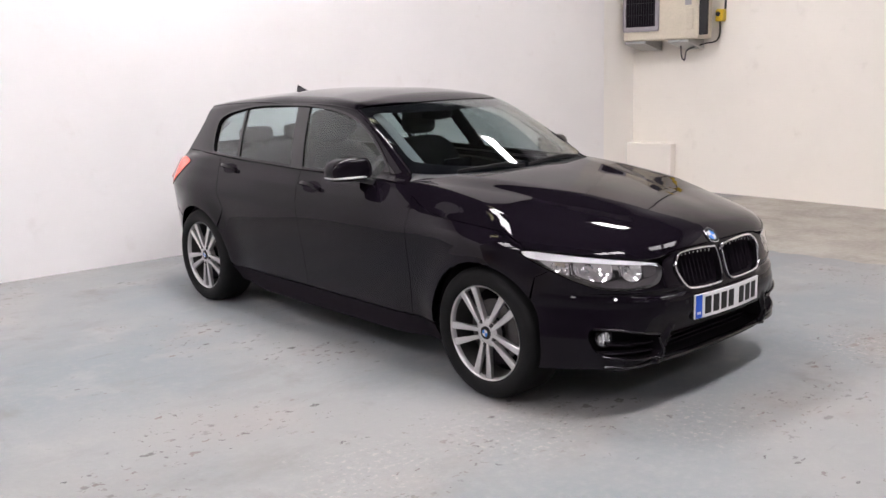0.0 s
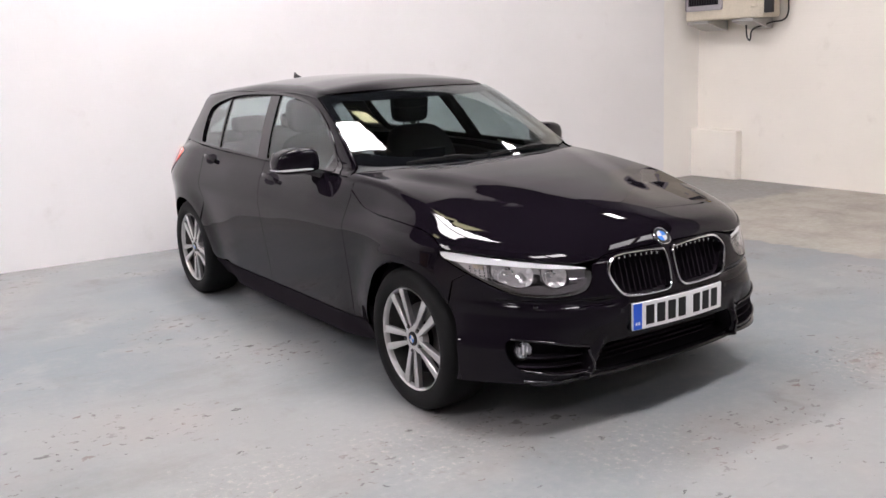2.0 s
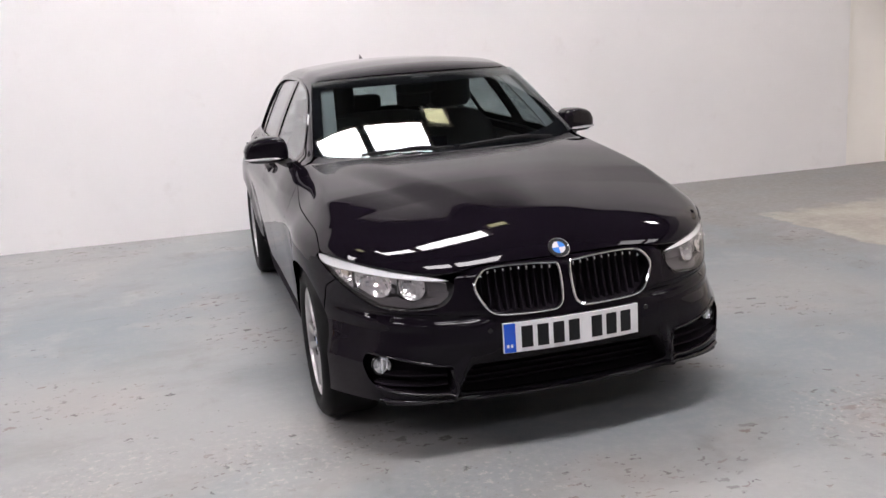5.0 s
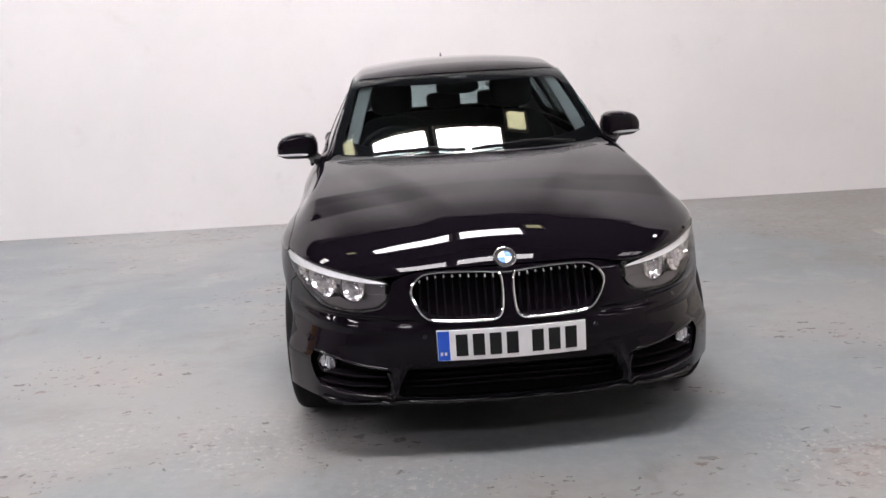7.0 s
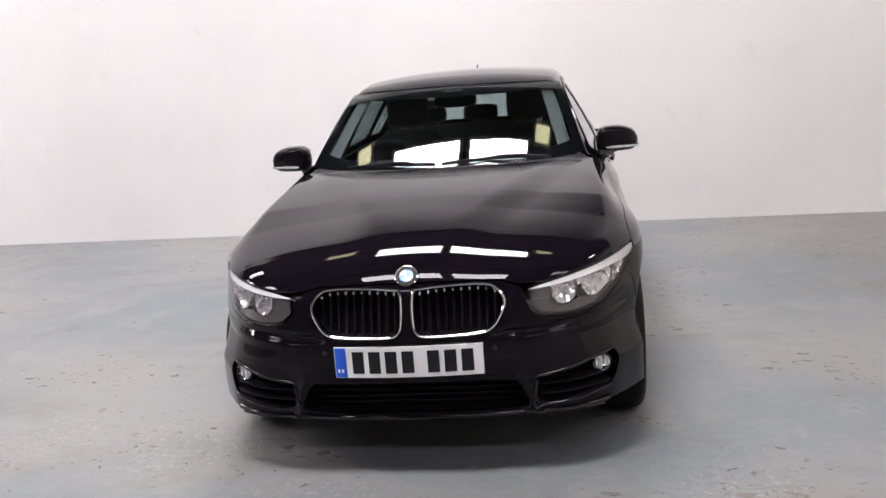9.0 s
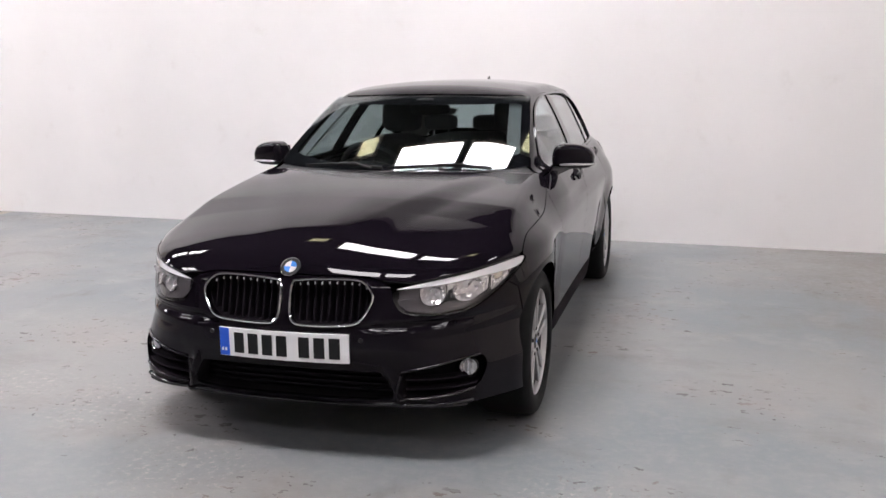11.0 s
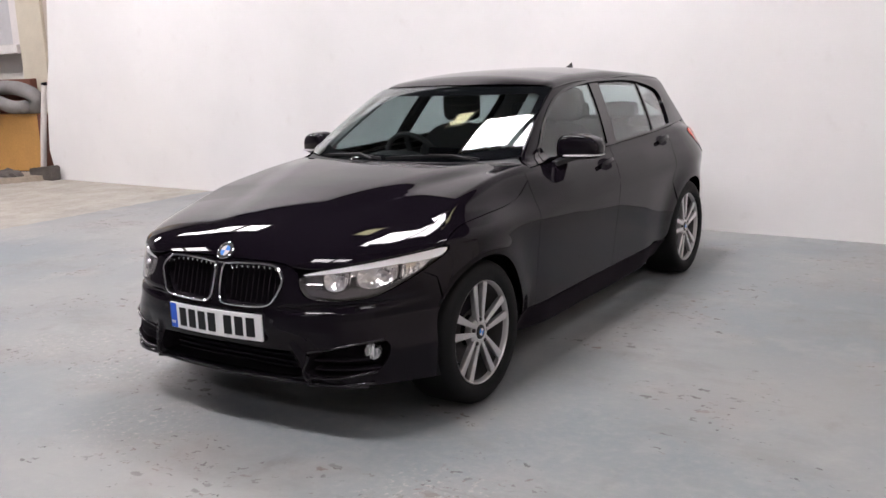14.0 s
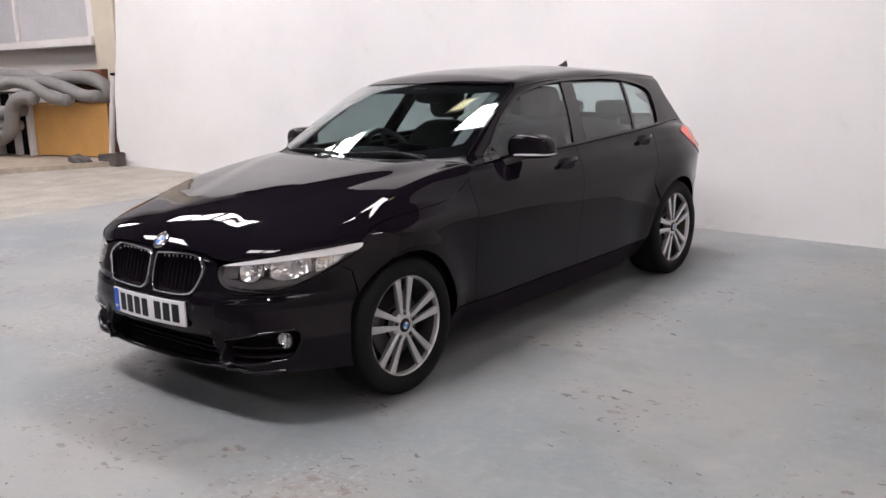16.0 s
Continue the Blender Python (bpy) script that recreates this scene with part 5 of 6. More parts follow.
for space, s in SIDES:
    DX, DY = (0.026, 0.05) if s < 0 else (0.0, 0.0)

    def form(p, s=s):
        out = p.x * s
        q = p.copy()
        q.z *= 1.0 - (0.30 if p.z > 0 else 0.10) * max(out, 0) ** 1.6
        q.z += -0.06 * out
        q.x *= 1.0 - 0.16 * max(p.z, 0.0)
        q.y = p.y * (1.0 - 0.15 * out) if p.y < 0 else p.y * 0.55
        q.y += 0.28 * out
        return q

    bm = blob(bmesh.new(), ((s * 0.830 - DX), 1.805 - DY, 1.031), (0.106, 0.086, 0.063), 4.4, form)
    house = part("door_mirror", bm, PAINT, car, "gloss black door mirror with a pale lower strip", smooth=True, sharp=80)
    bm = blob(bmesh.new(), ((s * 0.831 - DX), 1.806 - DY, 0.988), (0.107, 0.089, 0.013), 3.0, form)
    part("lower_strip", bm, GLOSS_BLACK, house, "gloss black lower shell", smooth=True, sharp=80)
    bm = blob(bmesh.new(), ((s * 0.850 - DX), 1.802 - DY, 0.990), (0.092, 0.0915, 0.0085), 3.4, form)
    part("indicator_strip", bm, STRIP, house, "pale indicator strip", smooth=True, sharp=80)
    bm = blob(bmesh.new(), ((s * 0.826 - DX), 1.807 - DY, 0.976), (0.090, 0.074, 0.012), 3.0, form)
    part("mirror_base", bm, MATT_BLACK, house, smooth=True, sharp=80)
    bm = bmesh.new()
    add_box(bm, ((s * 0.830 - DX) - 0.085, 1.852 - DY, 0.992), ((s * 0.830 - DX) + 0.085, 1.858 - DY, 1.07), 0.002)
    part("mirror_glass", bm, CHROME, house)
    bm = bmesh.new()
    sweep(bm, [(s * 0.735, 1.66, 0.955), (s * 0.755, 1.70, 0.962), (s * 0.785, 1.76, 0.972), ((s * 0.812 - DX), 1.79, 0.978)], lambda t: [(0.011, -0.04 + 0.01 * t), (0.013, 0.0), (0.011, 0.04 - 0.01 * t), (-0.011, 0.04 - 0.01 * t), (-0.011, -0.04 + 0.01 * t)])
    part("mirror_arm", bm, MATT_BLACK, house, smooth=True)
    # sail panel in front of the side window
    panel("mirror_sail", space, [(1.50, 0.965), (1.58, 1.02), (1.64, 1.055), (1.66, 1.0), (1.65, 0.972)], GLOSS_BLACK, car, h=0.02, lift=0.004, depth=0.01)
    for cy, cz in ((2.17, 0.895), (3.12, 0.936)):
        cup = smooth_path([(cy - 0.095, cz), (cy - 0.05, cz + 0.026), (cy + 0.02, cz + 0.03), (cy + 0.075, cz + 0.012), (cy + 0.06, cz - 0.024), (cy - 0.02, cz - 0.032), (cy - 0.07, cz - 0.02)], 4, True)
        # a dark sheet laid on the door, for the shade inside the cup
        panel("handle_cup_shade", space, cup, DARK, car, h=0.02, lift=0.0015, depth=0.004)
        p, n = onto(space, np.array([(cy + u, cz + 0.010 * u / 0.1) for u in np.linspace(-0.105, 0.105, 13)]))
        rise = np.array([0.004 + 0.026 * math.sin(math.pi * min(1, max(0, (i + 0.4) / 12.8))) ** 0.6 for i in range(13)])
        bm = bmesh.new()
        sweep(bm, p + n * rise[:, None], [(0.007, -0.010), (0.009, 0.0), (0.007, 0.010), (0.0, 0.013), (-0.006, 0.010), (-0.006, -0.010), (0.0, -0.013)], False, n)
        part("door_handle", bm, PAINT, car, smooth=True)

# wipers parked along the foot of the windscreen
for p0, p1, arm in (((0.50, 1.335), (0.0, 1.252), (0.50, 1.31)), ((-0.03, 1.252), (-0.46, 1.322), (-0.08, 1.235))):
    q, n = onto("top", np.array([(p0[0] + (p1[0] - p0[0]) * t, p0[1] + (p1[1] - p0[1]) * t + 0.03 * (t - t * t)) for t in np.linspace(0, 1, 16)]))
    bm = bmesh.new()
    sweep(bm, q + n * 0.006, [(0.004, -0.003), (0.005, 0.0), (0.004, 0.003), (-0.012, 0.002), (-0.012, -0.002)], False, n)
    wiper = part("wiper", bm, MATT_BLACK, car, "matt black wiper", smooth=True)
    mid = q[8] + n[8] * 0.012
    root = onto("top", np.array([arm]))[0][0] + np.array((0, 0, 0.004))
    bm = bmesh.new()
    sweep(bm, [root, root + (mid - root) * 0.5 + np.array((0, 0, 0.012)), mid], [(0.004, -0.006), (0.004, 0.006), (-0.004, 0.006), (-0.004, -0.006)])
    part("wiper_arm", bm, MATT_BLACK, wiper)

# shark-fin aerial
bm = bmesh.new()
base = float(ROOF(3.4))
fin = []
for i in range(10):
    t = i / 9
    y, h, w = 3.30 + 0.17 * t, 0.004 + 0.048 * t ** 1.4, 0.012 + 0.018 * math.sin(math.pi * min(1, 0.25 + 0.7 * t))
    y_top = y + 0.0
    fin.append([bm.verts.new((dx * w * k, y, base + dz)) for dx, dz, k in ((-1, -0.01, 1), (-0.7, h * 0.5, 0.8), (-0.25, h * 0.95, 0.5), (0, h, 1), (0.25, h * 0.95, 0.5), (0.7, h * 0.5, 0.8), (1, -0.01, 1))])
for a, b in zip(fin, fin[1:]):
    for k in range(6):
        bm.faces.new((a[k], a[k + 1], b[k + 1], b[k]))
bm.faces.new(fin[0]), bm.faces.new(fin[-1][::-1])
part("roof_aerial", bm, PAINT, car, "black shark-fin roof aerial", smooth=True)

# ---- cabin ----
border_in = both(np.vstack([SCREEN_LOW[::-1] * np.array((0.90, 1.0)) + np.array((0, 0.055)), (SCREEN_SIDE * np.array((0.93, 1.0)))[3:-4], SCREEN_TOP * np.array((0.90, 1.0)) - np.array((0, 0.10))]))
panel("windscreen_border", "top", screen_loop, DARK, windscreen, [border_in], h=0.035, lift=-0.012, depth=0.002, hull=screen_hull, label="black printed border")
# headliner
panel("headliner", "top", both([(0.0, 1.97), (0.45, 2.02), (0.52, 2.2), (0.53, 3.0), (0.47, 3.7), (0.0, 3.75)]), TRIM, car, h=0.08, lift=-0.03, depth=0.01, label="grey headliner")
# dashboard
bm = bmesh.new()
path = [(x, 1.60 + 0.12 * (x / 0.66) ** 2, 0.0) for x in np.linspace(-0.67, 0.67, 17)]
sweep(bm, path, [(0.62, 0.28), (0.80, 0.26), (0.885, 0.20), (0.915, 0.05), (0.925, -0.10), (0.94, -0.22), (0.86, -0.30), (0.62, -0.28)])
dash = part("dashboard", bm, DASH, car, "dark moulded dashboard", smooth=True, sharp=50)
bm = blob(bmesh.new(), (-0.36, 1.83, 0.925), (0.19, 0.13, 0.055), 2.4)
part("instrument_hood", bm, DASH, dash, smooth=True)
bm = box((-0.11, 1.80, 0.93), (0.10, 1.825, 1.01), 0.008)
part("display", bm, GLOSS_BLACK, dash)
# steering wheel on the right-hand side
m = pose(-0.36, 2.02, 0.90, -66, 0, 0)
bm = bmesh.new()
ring = [m @ Vector((0.182 * math.cos(2 * math.pi * i / 48), 0.182 * math.sin(2 * math.pi * i / 48), 0)) for i in range(48)]
sweep(bm, ring, round_section(0.0165, 10), True, [m.to_3x3() @ Vector((0, 0, 1))] * 48)
steer = part("steering_wheel", bm, DASH, car, "black three-spoke steering wheel", smooth=True, sharp=80)
bm = blob(bmesh.new(), (0, 0, 0), (0.065, 0.06, 0.03), 2.6)
bmesh.ops.transform(bm, matrix=m, verts=bm.verts)
part("airbag_cover", bm, DASH, steer, smooth=True)
for a in (180, 0, -90):
    bm = bmesh.new()
    c, d = math.cos(radians(a)), math.sin(radians(a))
    sweep(bm, [m @ Vector((0.05 * c, 0.05 * d, 0)), m @ Vector((0.178 * c, 0.178 * d, 0))], [(0.008, -0.018), (0.008, 0.018), (-0.008, 0.018), (-0.008, -0.018)], False, [m.to_3x3() @ Vector((0, 0, 1))] * 2)
    part("spoke", bm, DASH, steer)


def seat(x, y, wide, back_top, head_z, name, label, lean=18, heads=(0.0,)):
    bm = blob(bmesh.new(), (x, y, 0.52), (wide, 0.26, 0.10), 4)
    cushion = part(name, bm, FABRIC, car, label, smooth=True)
    h = (back_top - 0.52) / 2
    t = math.tan(radians(lean))

    def form(p):
        q = p.copy()
        q.x *= 1.0 - 0.12 * max(p.z, 0) ** 2
        q.y = p.y + (p.z + 1) * h * t / 0.075 - 0.35 * abs(p.x) ** 3
        return q
    bm = blob(bmesh.new(), (x, y + 0.20, 0.52 + h), (wide * 0.98, 0.075, h), 3.6, form)
    part("backrest", bm, FABRIC, cushion, smooth=True)
    for dx in heads:
        yh = y + 0.20 + 2 * h * t + 0.035
        bm = blob(bmesh.new(), (x + dx, yh, head_z), (0.125 if len(heads) == 1 else 0.12, 0.05, 0.10 if len(heads) == 1 else 0.055), 4.2)
        head = part("headrest", bm, FABRIC, cushion, smooth=True)
        for k in (-0.055, 0.055):
            bm = bmesh.new()
            sweep(bm, [(x + dx + k, yh - 0.02, back_top - 0.06), (x + dx + k, yh, head_z - 0.05)], round_section(0.006, 8), False, [(0, 1, 0)] * 2)
            part("headrest_post", bm, CHROME, head)
    return cushion


for x in (-0.36, 0.36):
    seat(x, 2.16, 0.25, 1.09, 1.20, "front_seat", "dark cloth front seat with headrest")
seat(0.0, 3.05, 0.60, 1.05, 1.11, "rear_seat", "dark cloth rear bench with three headrests", 20, (-0.36, 0.0, 0.36))
part("parcel_shelf", box((-0.55, 3.55, 0.93), (0.55, 4.02, 0.95), 0.005), DASH, car)
bm = blob(bmesh.new(), (0.0, 1.99, 1.265), (0.115, 0.025, 0.036), 3.2)
mirror_in = part("interior_mirror", bm, MATT_BLACK, car, "black interior mirror", smooth=True)
bm = box((-0.05, 1.88, 1.285), (0.05, 1.98, 1.325), 0.012)
part("sensor_cover", bm, MATT_BLACK, mirror_in)


# ---- things round the hall ----
STEEL = shader("galvanised_steel", (0.45, 0.45, 0.44), 0.45, 0.8, vary=0.1)
YELLOW = shader("yellow_plastic", (0.72, 0.50, 0.03), 0.4, vary=0.05)
PLY = shader("orange_plywood", (0.55, 0.30, 0.095), 0.6, vary=0.12, scale=3, bump=0.1)
HOSE = shader("grey_duct_hose", (0.20, 0.19, 0.185), 0.75, vary=0.15, scale=6, bump=0.2, bump_scale=40)
BRICK_RED = shader("brown_box_board", (0.17, 0.065, 0.045), 0.8, vary=0.15)
FROST = shader("pale_sheet", (0.50, 0.49, 0.50), 0.35, vary=0.08, scale=2)
WHITE_STEEL = shader("white_painted_steel", (0.74, 0.70, 0.68), 0.5, vary=0.08)
BEIGE = shader("beige_wall_paint", (0.47, 0.40, 0.34), 0.6, vary=0.08, scale=4)
GRUBBY = shader("grubby_grey_brown", (0.095, 0.083, 0.075), 0.9, vary=0.4, scale=8, bump=0.5, bump_scale=30)
GREY_PLASTIC = shader("grey_lilac_plastic", (0.36, 0.34, 0.36), 0.5, vary=0.08)
DUSTY = shader("dusty_concrete", (0.30, 0.25, 0.20), 0.9, vary=0.3, scale=6, bump=0.4, bump_scale=25)



def rough_lump(at, size, seed):
    """A crumpled heap: a flattened, dented ball cut off at its foot."""
    random.seed(seed)
    bm = bmesh.new()
    bmesh.ops.create_icosphere(bm, subdivisions=3, radius=1.0)
    for v in bm.verts:
        k = 1 + 0.22 * math.sin(5 * v.co.x + 2 * v.co.z) * math.sin(7 * v.co.y + 1) + random.uniform(-0.05, 0.05)
        v.co = Vector((at[0] + v.co.x * size[0] * k, at[1] + v.co.y * size[1] * k, max(at[2], at[2] + v.co.z * size[2] * k)))
    return bm


def rough_block(lo, hi):
    """A chipped block: a bevelled box with knocked corners and a sagging top."""
    random.seed(5)
    bm = box(lo, hi, 0.03)
    bmesh.ops.subdivide_edges(bm, edges=bm.edges, cuts=3, use_grid_fill=True)
    for v in bm.verts:
        k = (v.co.z - lo[2]) / (hi[2] - lo[2])
        v.co.z -= k * (0.05 * (hi[0] - v.co.x) / (hi[0] - lo[0]) + random.uniform(0, 0.03))
        v.co.x += random.uniform(-0.012, 0.012) * k
        v.co.y += random.uniform(-0.008, 0.008) * k
    return bm


# outdoor unit on the brick wall
ac = thing("air_conditioner", "cream air conditioning unit on wall brackets", "air conditioner")
X0, X1, Y0, Y1, Z0, Z1 = 5.18, 5.46, 3.53, 4.61, 1.70, 2.46
part("casing", box((X0, Y0 + 0.09, Z0), (X1, Y1, Z1), 0.018), CREAM, ac)
part("end_coil", box((X0 + 0.012, Y0 - 0.01, Z0 + 0.04), (X0 + 0.05, Y0 + 0.088, Z1 - 0.02), 0.008), MATT_BLACK, ac, "black coil guard")
part("front_panel", box((X0 - 0.008, Y0 + 0.11, Z0 + 0.03), (X0 + 0.004, 4.09, Z1 - 0.03), 0.004), CREAM, ac)
part("fan_surround", box((X0 - 0.012, 4.115, Z0 + 0.10), (X0 + 0.004, 4.60, Z1 - 0.03), 0.025, segments=4), GREY_PLASTIC, ac, "grey fan surround")
part("fan_frame", box((X0 - 0.018, 4.165, Z0 + 0.155), (X0 - 0.010, 4.56, Z1 - 0.08), 0.004), DARK, ac, "dark fan opening")
for i in range(12):
    part("guard_wire", box((X0 - 0.024, 4.175 + 0.0335 * i, Z0 + 0.155), (X0 - 0.020, 4.179 + 0.0335 * i, Z1 - 0.08)), MATT_BLACK, ac)
for z in (1.98, 2.11, 2.24):
    part("guard_ring", box((X0 - 0.026, 4.165, z), (X0 - 0.022, 4.56, z + 0.005)), MATT_BLACK, ac)
part("valve_cover", box((X0 - 0.02, 3.67, 1.80), (X0, 3.76, 2.03), 0.01), CREAM, ac)
part("grab_recess", box((X0 - 0.012, 3.70, 2.06), (X0 - 0.002, 3.78, 2.14), 0.004), GREY_PLASTIC, ac, "grey moulded recess")
for y0, y1 in ((4.28, 4.57), (3.72, 3.98)):
    # a sheet bracket whose foot slopes back to the wall
    bm = bmesh.new()
    prof = [(5.16, Z0 - 0.004), (5.47, Z0 - 0.004), (5.47, Z0 - 0.11), (5.40, Z0 - 0.10), (5.16, Z0 - 0.03)]
    lo, hi = [bm.verts.new((x, y0, z)) for x, z in prof], [bm.verts.new((x, y1, z)) for x, z in prof]
    bm.faces.new(lo), bm.faces.new(hi[::-1])
    for i in range(5):
        bm.faces.new((lo[i - 1], lo[i], hi[i], hi[i - 1]))
    part("bracket", bm, STEEL, ac, "grey steel wall bracket")

switch = thing("isolator_switch", "yellow isolator switch on the white wall", "switch")
part("body", box((5.41, 3.46, 1.875), (5.478, 3.56, 2.005), 0.014), YELLOW, switch)
bm = bmesh.new()
lathe(bm, [(0.0, 0.02), (0.022, 0.018), (0.025, 0.0)], pose(5.41, 3.52, 1.955, 0, -90, 0), 20)
part("knob", bm, MATT_BLACK, switch)


def cable(points, r, label, material=MATT_BLACK, name="cable", category="cable", kind=""):
    bm = bmesh.new()
    p = smooth_path(points, 10)
    sweep(bm, p, round_section(r, 8), False, [(0.31, 0.2, 0.93)] * len(p))
    return tagged(part(name, bm, material, None, "", smooth=True), label, category, kind=kind)


cable([(5.445, 3.518, 1.875), (5.45, 3.519, 1.80), (5.46, 3.526, 1.75), (5.46, 3.55, 1.687), (5.45, 3.60, 1.659), (5.43, 3.671, 1.652), (5.36, 3.74, 1.625), (5.31, 3.80, 1.600), (5.29, 3.835, 1.565), (5.29, 3.845, 1.50), (5.29, 3.86, 1.478), (5.29, 3.893, 1.53), (5.29, 3.905, 1.70)], 0.008, "black flexible cable looping below the unit")
cable([(5.465, 3.47, 2.005), (5.468, 3.465, 3.0), (5.468, 3.46, WALL_TOP)], 0.011, "black cable rising up the wall from the switch")

tagged(part("pipe_boxing", box((5.375, 4.07, 0), (5.478, 4.69, 0.53), 0.012), BRICK_WALL), "white painted low boxing in the corner", "boxing", kind="structure")

# store corner past the end of the white wall
def on_wall(ob, m=WALL_FRAME):
    ob.matrix_basis = m
    return ob


on_wall(tagged(part("wall_post", box((-10.38, 0.42, 0), (-9.72, 0.62, 4.2), 0.008), CREAM), "cream painted steel post at the wall", "post", kind="structure"))
on_wall(tagged(part("wall_pier", box((-9.715, 0.46, 0), (-8.75, 0.62, 4.2), 0.008), BEIGE), "beige painted pier beside the steel post", "pier", kind="structure"))
win = on_wall(thing("window_1", "pale frosted window with a white frame", "window", kind="structure"))
part("pane", box((-15.2, 0.58, 1.96), (-10.62, 0.605, 3.9)), FROST, win)
part("window_sill", box((-15.3, 0.38, 1.80), (-10.40, 0.605, 1.935), 0.012), WHITE_STEEL, win)
part("window_frame", box((-10.64, 0.46, 1.94), (-10.44, 0.60, 3.9), 0.01), WHITE_STEEL, win)
part("glazing_bar", box((-13.5, 0.52, 1.94), (-13.42, 0.575, 3.9), 0.006), WHITE_STEEL, win)
pipe = on_wall(cable([(-9.60, 0.10, 0.07), (-9.45, 0.10, 0.75), (-9.30, 0.10, 1.33)], 0.042, "white painted pipe standing by the wall's end", WHITE_STEEL, "wall_pipe", "pipe"))
part("pipe_cap", box((-9.34, 0.06, 1.315), (-9.26, 0.14, 1.365), 0.02), DARK, pipe, "dark pipe end")
on_wall(tagged(part("timber_block", rough_block((-9.47, -0.20, 0.0), (-8.92, -0.03, 0.22)), GRUBBY), "grubby dark timber block at the wall's end", "block"))
on_wall(tagged(part("rubble_lump", rough_lump((-9.62, -0.42, 0.06), (0.28, 0.12, 0.11), 3), GRUBBY), "low heap of dusty grey debris on the plinth", "debris"))
# the bench stands askew to the wall
BENCH_FRAME = WALL_FRAME @ pose(-9.60, 0.10, 0.02, 0, 0, 13.5) @ Matrix.Diagonal((0.738, 1.0, 0.9, 1.0)) @ pose(9.62, -5.30, 0)
bench = on_wall(thing("plywood_bench", "orange plywood bench front under the hoses", "bench"), BENCH_FRAME)
part("front_board", box((-11.95, 5.30, 0.07), (-9.62, 5.33, 0.97), 0.006), PLY, bench)
part("top_board", box((-11.95, 5.30, 0.972), (-9.62, 5.62, 1.0), 0.006), PLY, bench)
part("end_board", box((-9.618, 5.30, 0.07), (-9.55, 5.62, 0.99), 0.006), BRICK_RED, bench, "dark red edge board")
part("plinth", box((-11.9, 5.34, 0.0), (-9.7, 5.6, 0.07)), DARK, bench)
on_wall(tagged(part("carton", box((-10.85, 5.47, 1.001), (-9.93, 5.60, 1.56), 0.01), BRICK_RED), "brown cardboard carton on the bench behind the hoses", "carton"), BENCH_FRAME)


def hose(points, r=0.10):
    """A sagging ribbed hose, its ends drawn in and closed."""
    p = smooth_path(points, 12)
    bm = bmesh.new()
    n = len(p) - 1

    def section(t):
        end = min(1.0, (min(t, 1 - t) * n + 0.15) / 2.5) ** 0.5
        return round_section(r * end * (1 + 0.04 * math.sin(t * n * math.pi * 0.9)), 12)
    sweep(bm, p, section, False, [(0.1, 0.3, 0.95)] * len(p))
    return on_wall(tagged(part("duct_hose", bm, HOSE, None, "", smooth=True, sharp=80), "thick grey flexible duct hose lying on the bench", "hose", "hoses on the bench"), BENCH_FRAME)


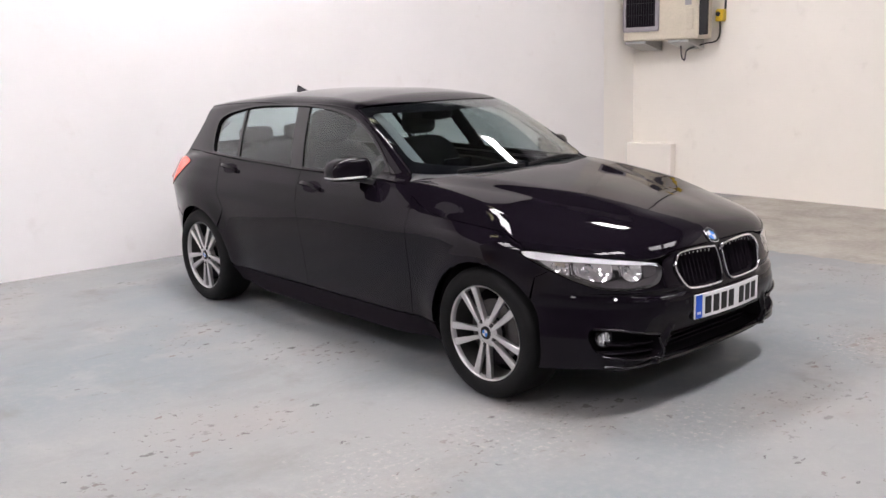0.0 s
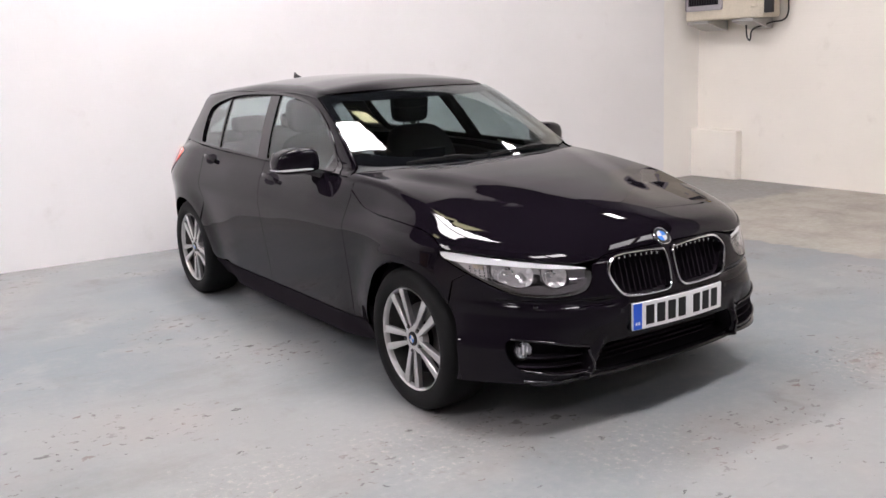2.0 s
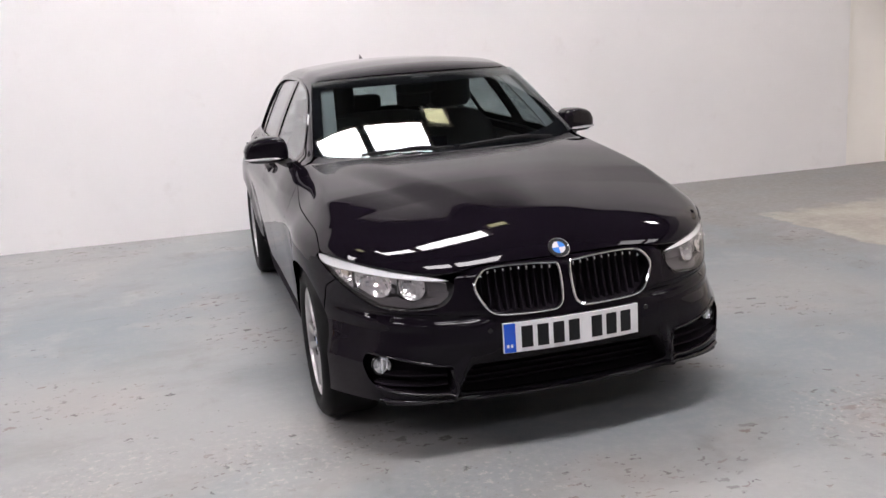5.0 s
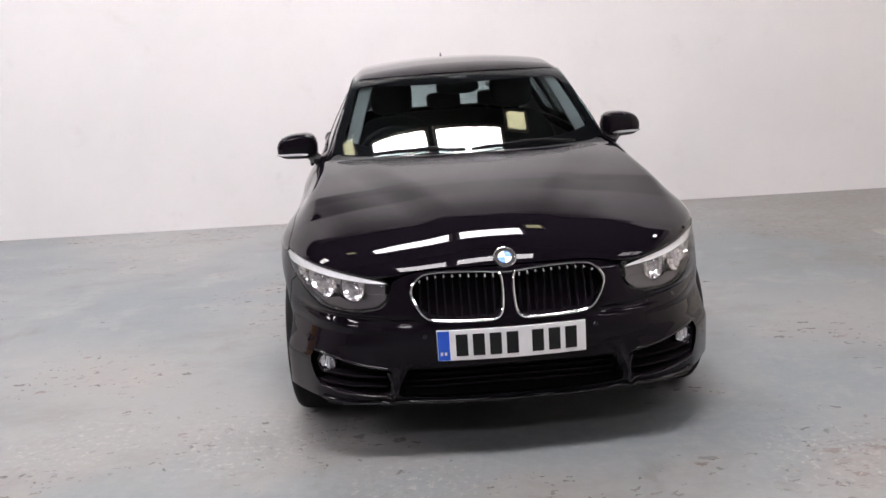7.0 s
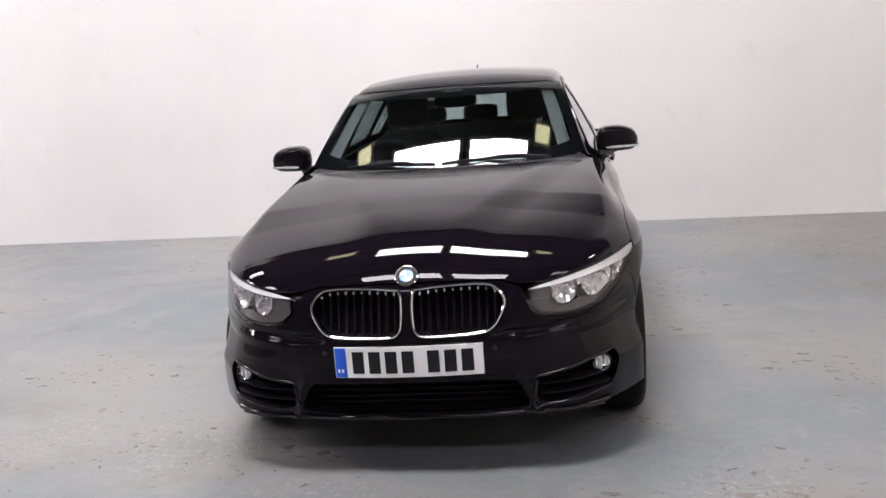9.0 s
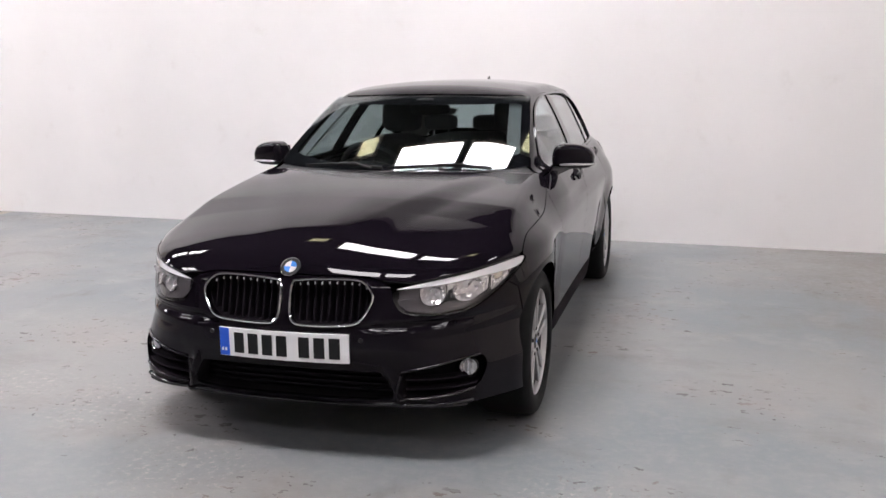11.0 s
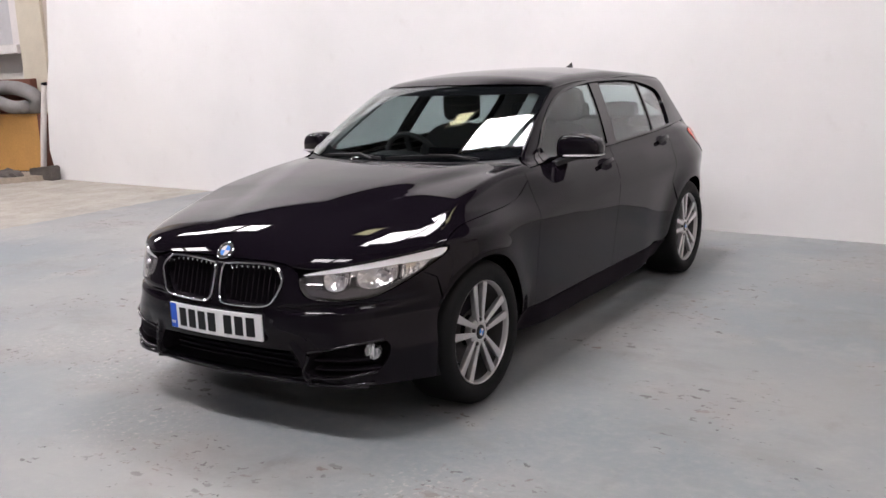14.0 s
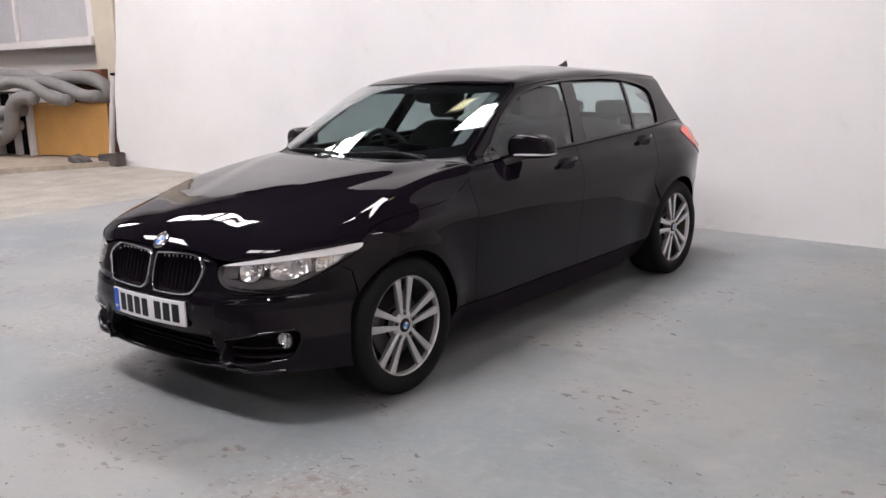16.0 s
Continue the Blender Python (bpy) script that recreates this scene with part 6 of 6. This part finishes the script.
hose([(-10.4, 5.40, 1.10), (-9.75, 5.36, 1.10), (-9.56, 5.33, 1.20), (-9.72, 5.32, 1.32), (-10.2, 5.36, 1.42), (-10.9, 5.38, 1.43), (-11.6, 5.38, 1.40), (-12.2, 5.40, 1.48), (-13.2, 5.42, 1.52), (-14.6, 5.45, 1.46)], 0.115)
hose([(-9.72, 5.22, 1.12), (-10.1, 5.21, 1.12), (-10.5, 5.21, 1.22), (-10.9, 5.22, 1.31), (-11.3, 5.23, 1.36), (-11.9, 5.22, 1.36), (-13.2, 5.24, 1.40), (-14.5, 5.24, 1.42)], 0.105)
hose([(-10.4, 5.12, 1.06), (-10.8, 5.10, 1.08), (-11.2, 5.09, 1.20), (-11.6, 5.10, 1.32), (-12.1, 5.11, 1.38), (-12.8, 5.14, 1.33), (-14.4, 5.16, 1.36)], 0.105)
hose([(-11.3, 5.02, 1.10), (-11.75, 4.99, 1.10), (-12.0, 4.97, 0.95), (-12.1, 4.97, 0.70), (-12.25, 4.97, 0.48), (-12.7, 4.98, 0.36), (-13.4, 5.0, 0.32), (-14.5, 5.0, 0.33)], 0.125)
hose([(-11.9, 5.12, 0.92), (-12.5, 5.1, 0.84), (-13.1, 5.1, 0.86), (-14.5, 5.12, 0.92)], 0.13)
hose([(-12.1, 5.13, 0.62), (-12.8, 5.12, 0.60), (-13.6, 5.12, 0.58), (-14.5, 5.12, 0.60)], 0.12)
rack = on_wall(thing("pallet_rack", "dark wooden rack under the hoses", "rack"), BENCH_FRAME)
for x in (-12.12, -12.6, -13.2, -14.0):
    part("post", box((x - 0.05, 5.27, 0.0), (x + 0.05, 5.37, 1.17)), WHITE_STEEL, rack)
part("back", box((-14.6, 5.40, 0.0), (-12.03, 5.44, 1.17)), DARK, rack)
part("shelf", box((-14.6, 5.25, 1.172), (-12.03, 5.44, 1.21)), DASH, rack)

# rough plinth that runs out from the store corner
bm = bmesh.new()
random.seed(11)
rim = []
for i in range(31):
    t = i / 30
    rim.append((-9.06 - 1.10 * t + random.uniform(-0.02, 0.02), -0.06 - 2.6 * t, 0.0))
corner = [(-15.2, -2.66, 0.0), (-15.2, 0.6, 0.0), (-9.3, 0.6, 0.0), (-9.3, 0.0, 0.0)]
low = [bm.verts.new(v) for v in rim + corner]
high = [bm.verts.new((v[0] - 0.02, v[1], 0.070 + random.uniform(-0.008, 0.008))) for v in rim + corner]
bm.faces.new(high)
for i in range(len(low)):
    j = (i + 1) % len(low)
    bm.faces.new((low[i], low[j], high[j], high[i]))
bmesh.ops.recalc_face_normals(bm, faces=bm.faces)
on_wall(tagged(part("plinth", bm, DUSTY), "dusty low concrete plinth of the store corner", "plinth", kind="structure"))
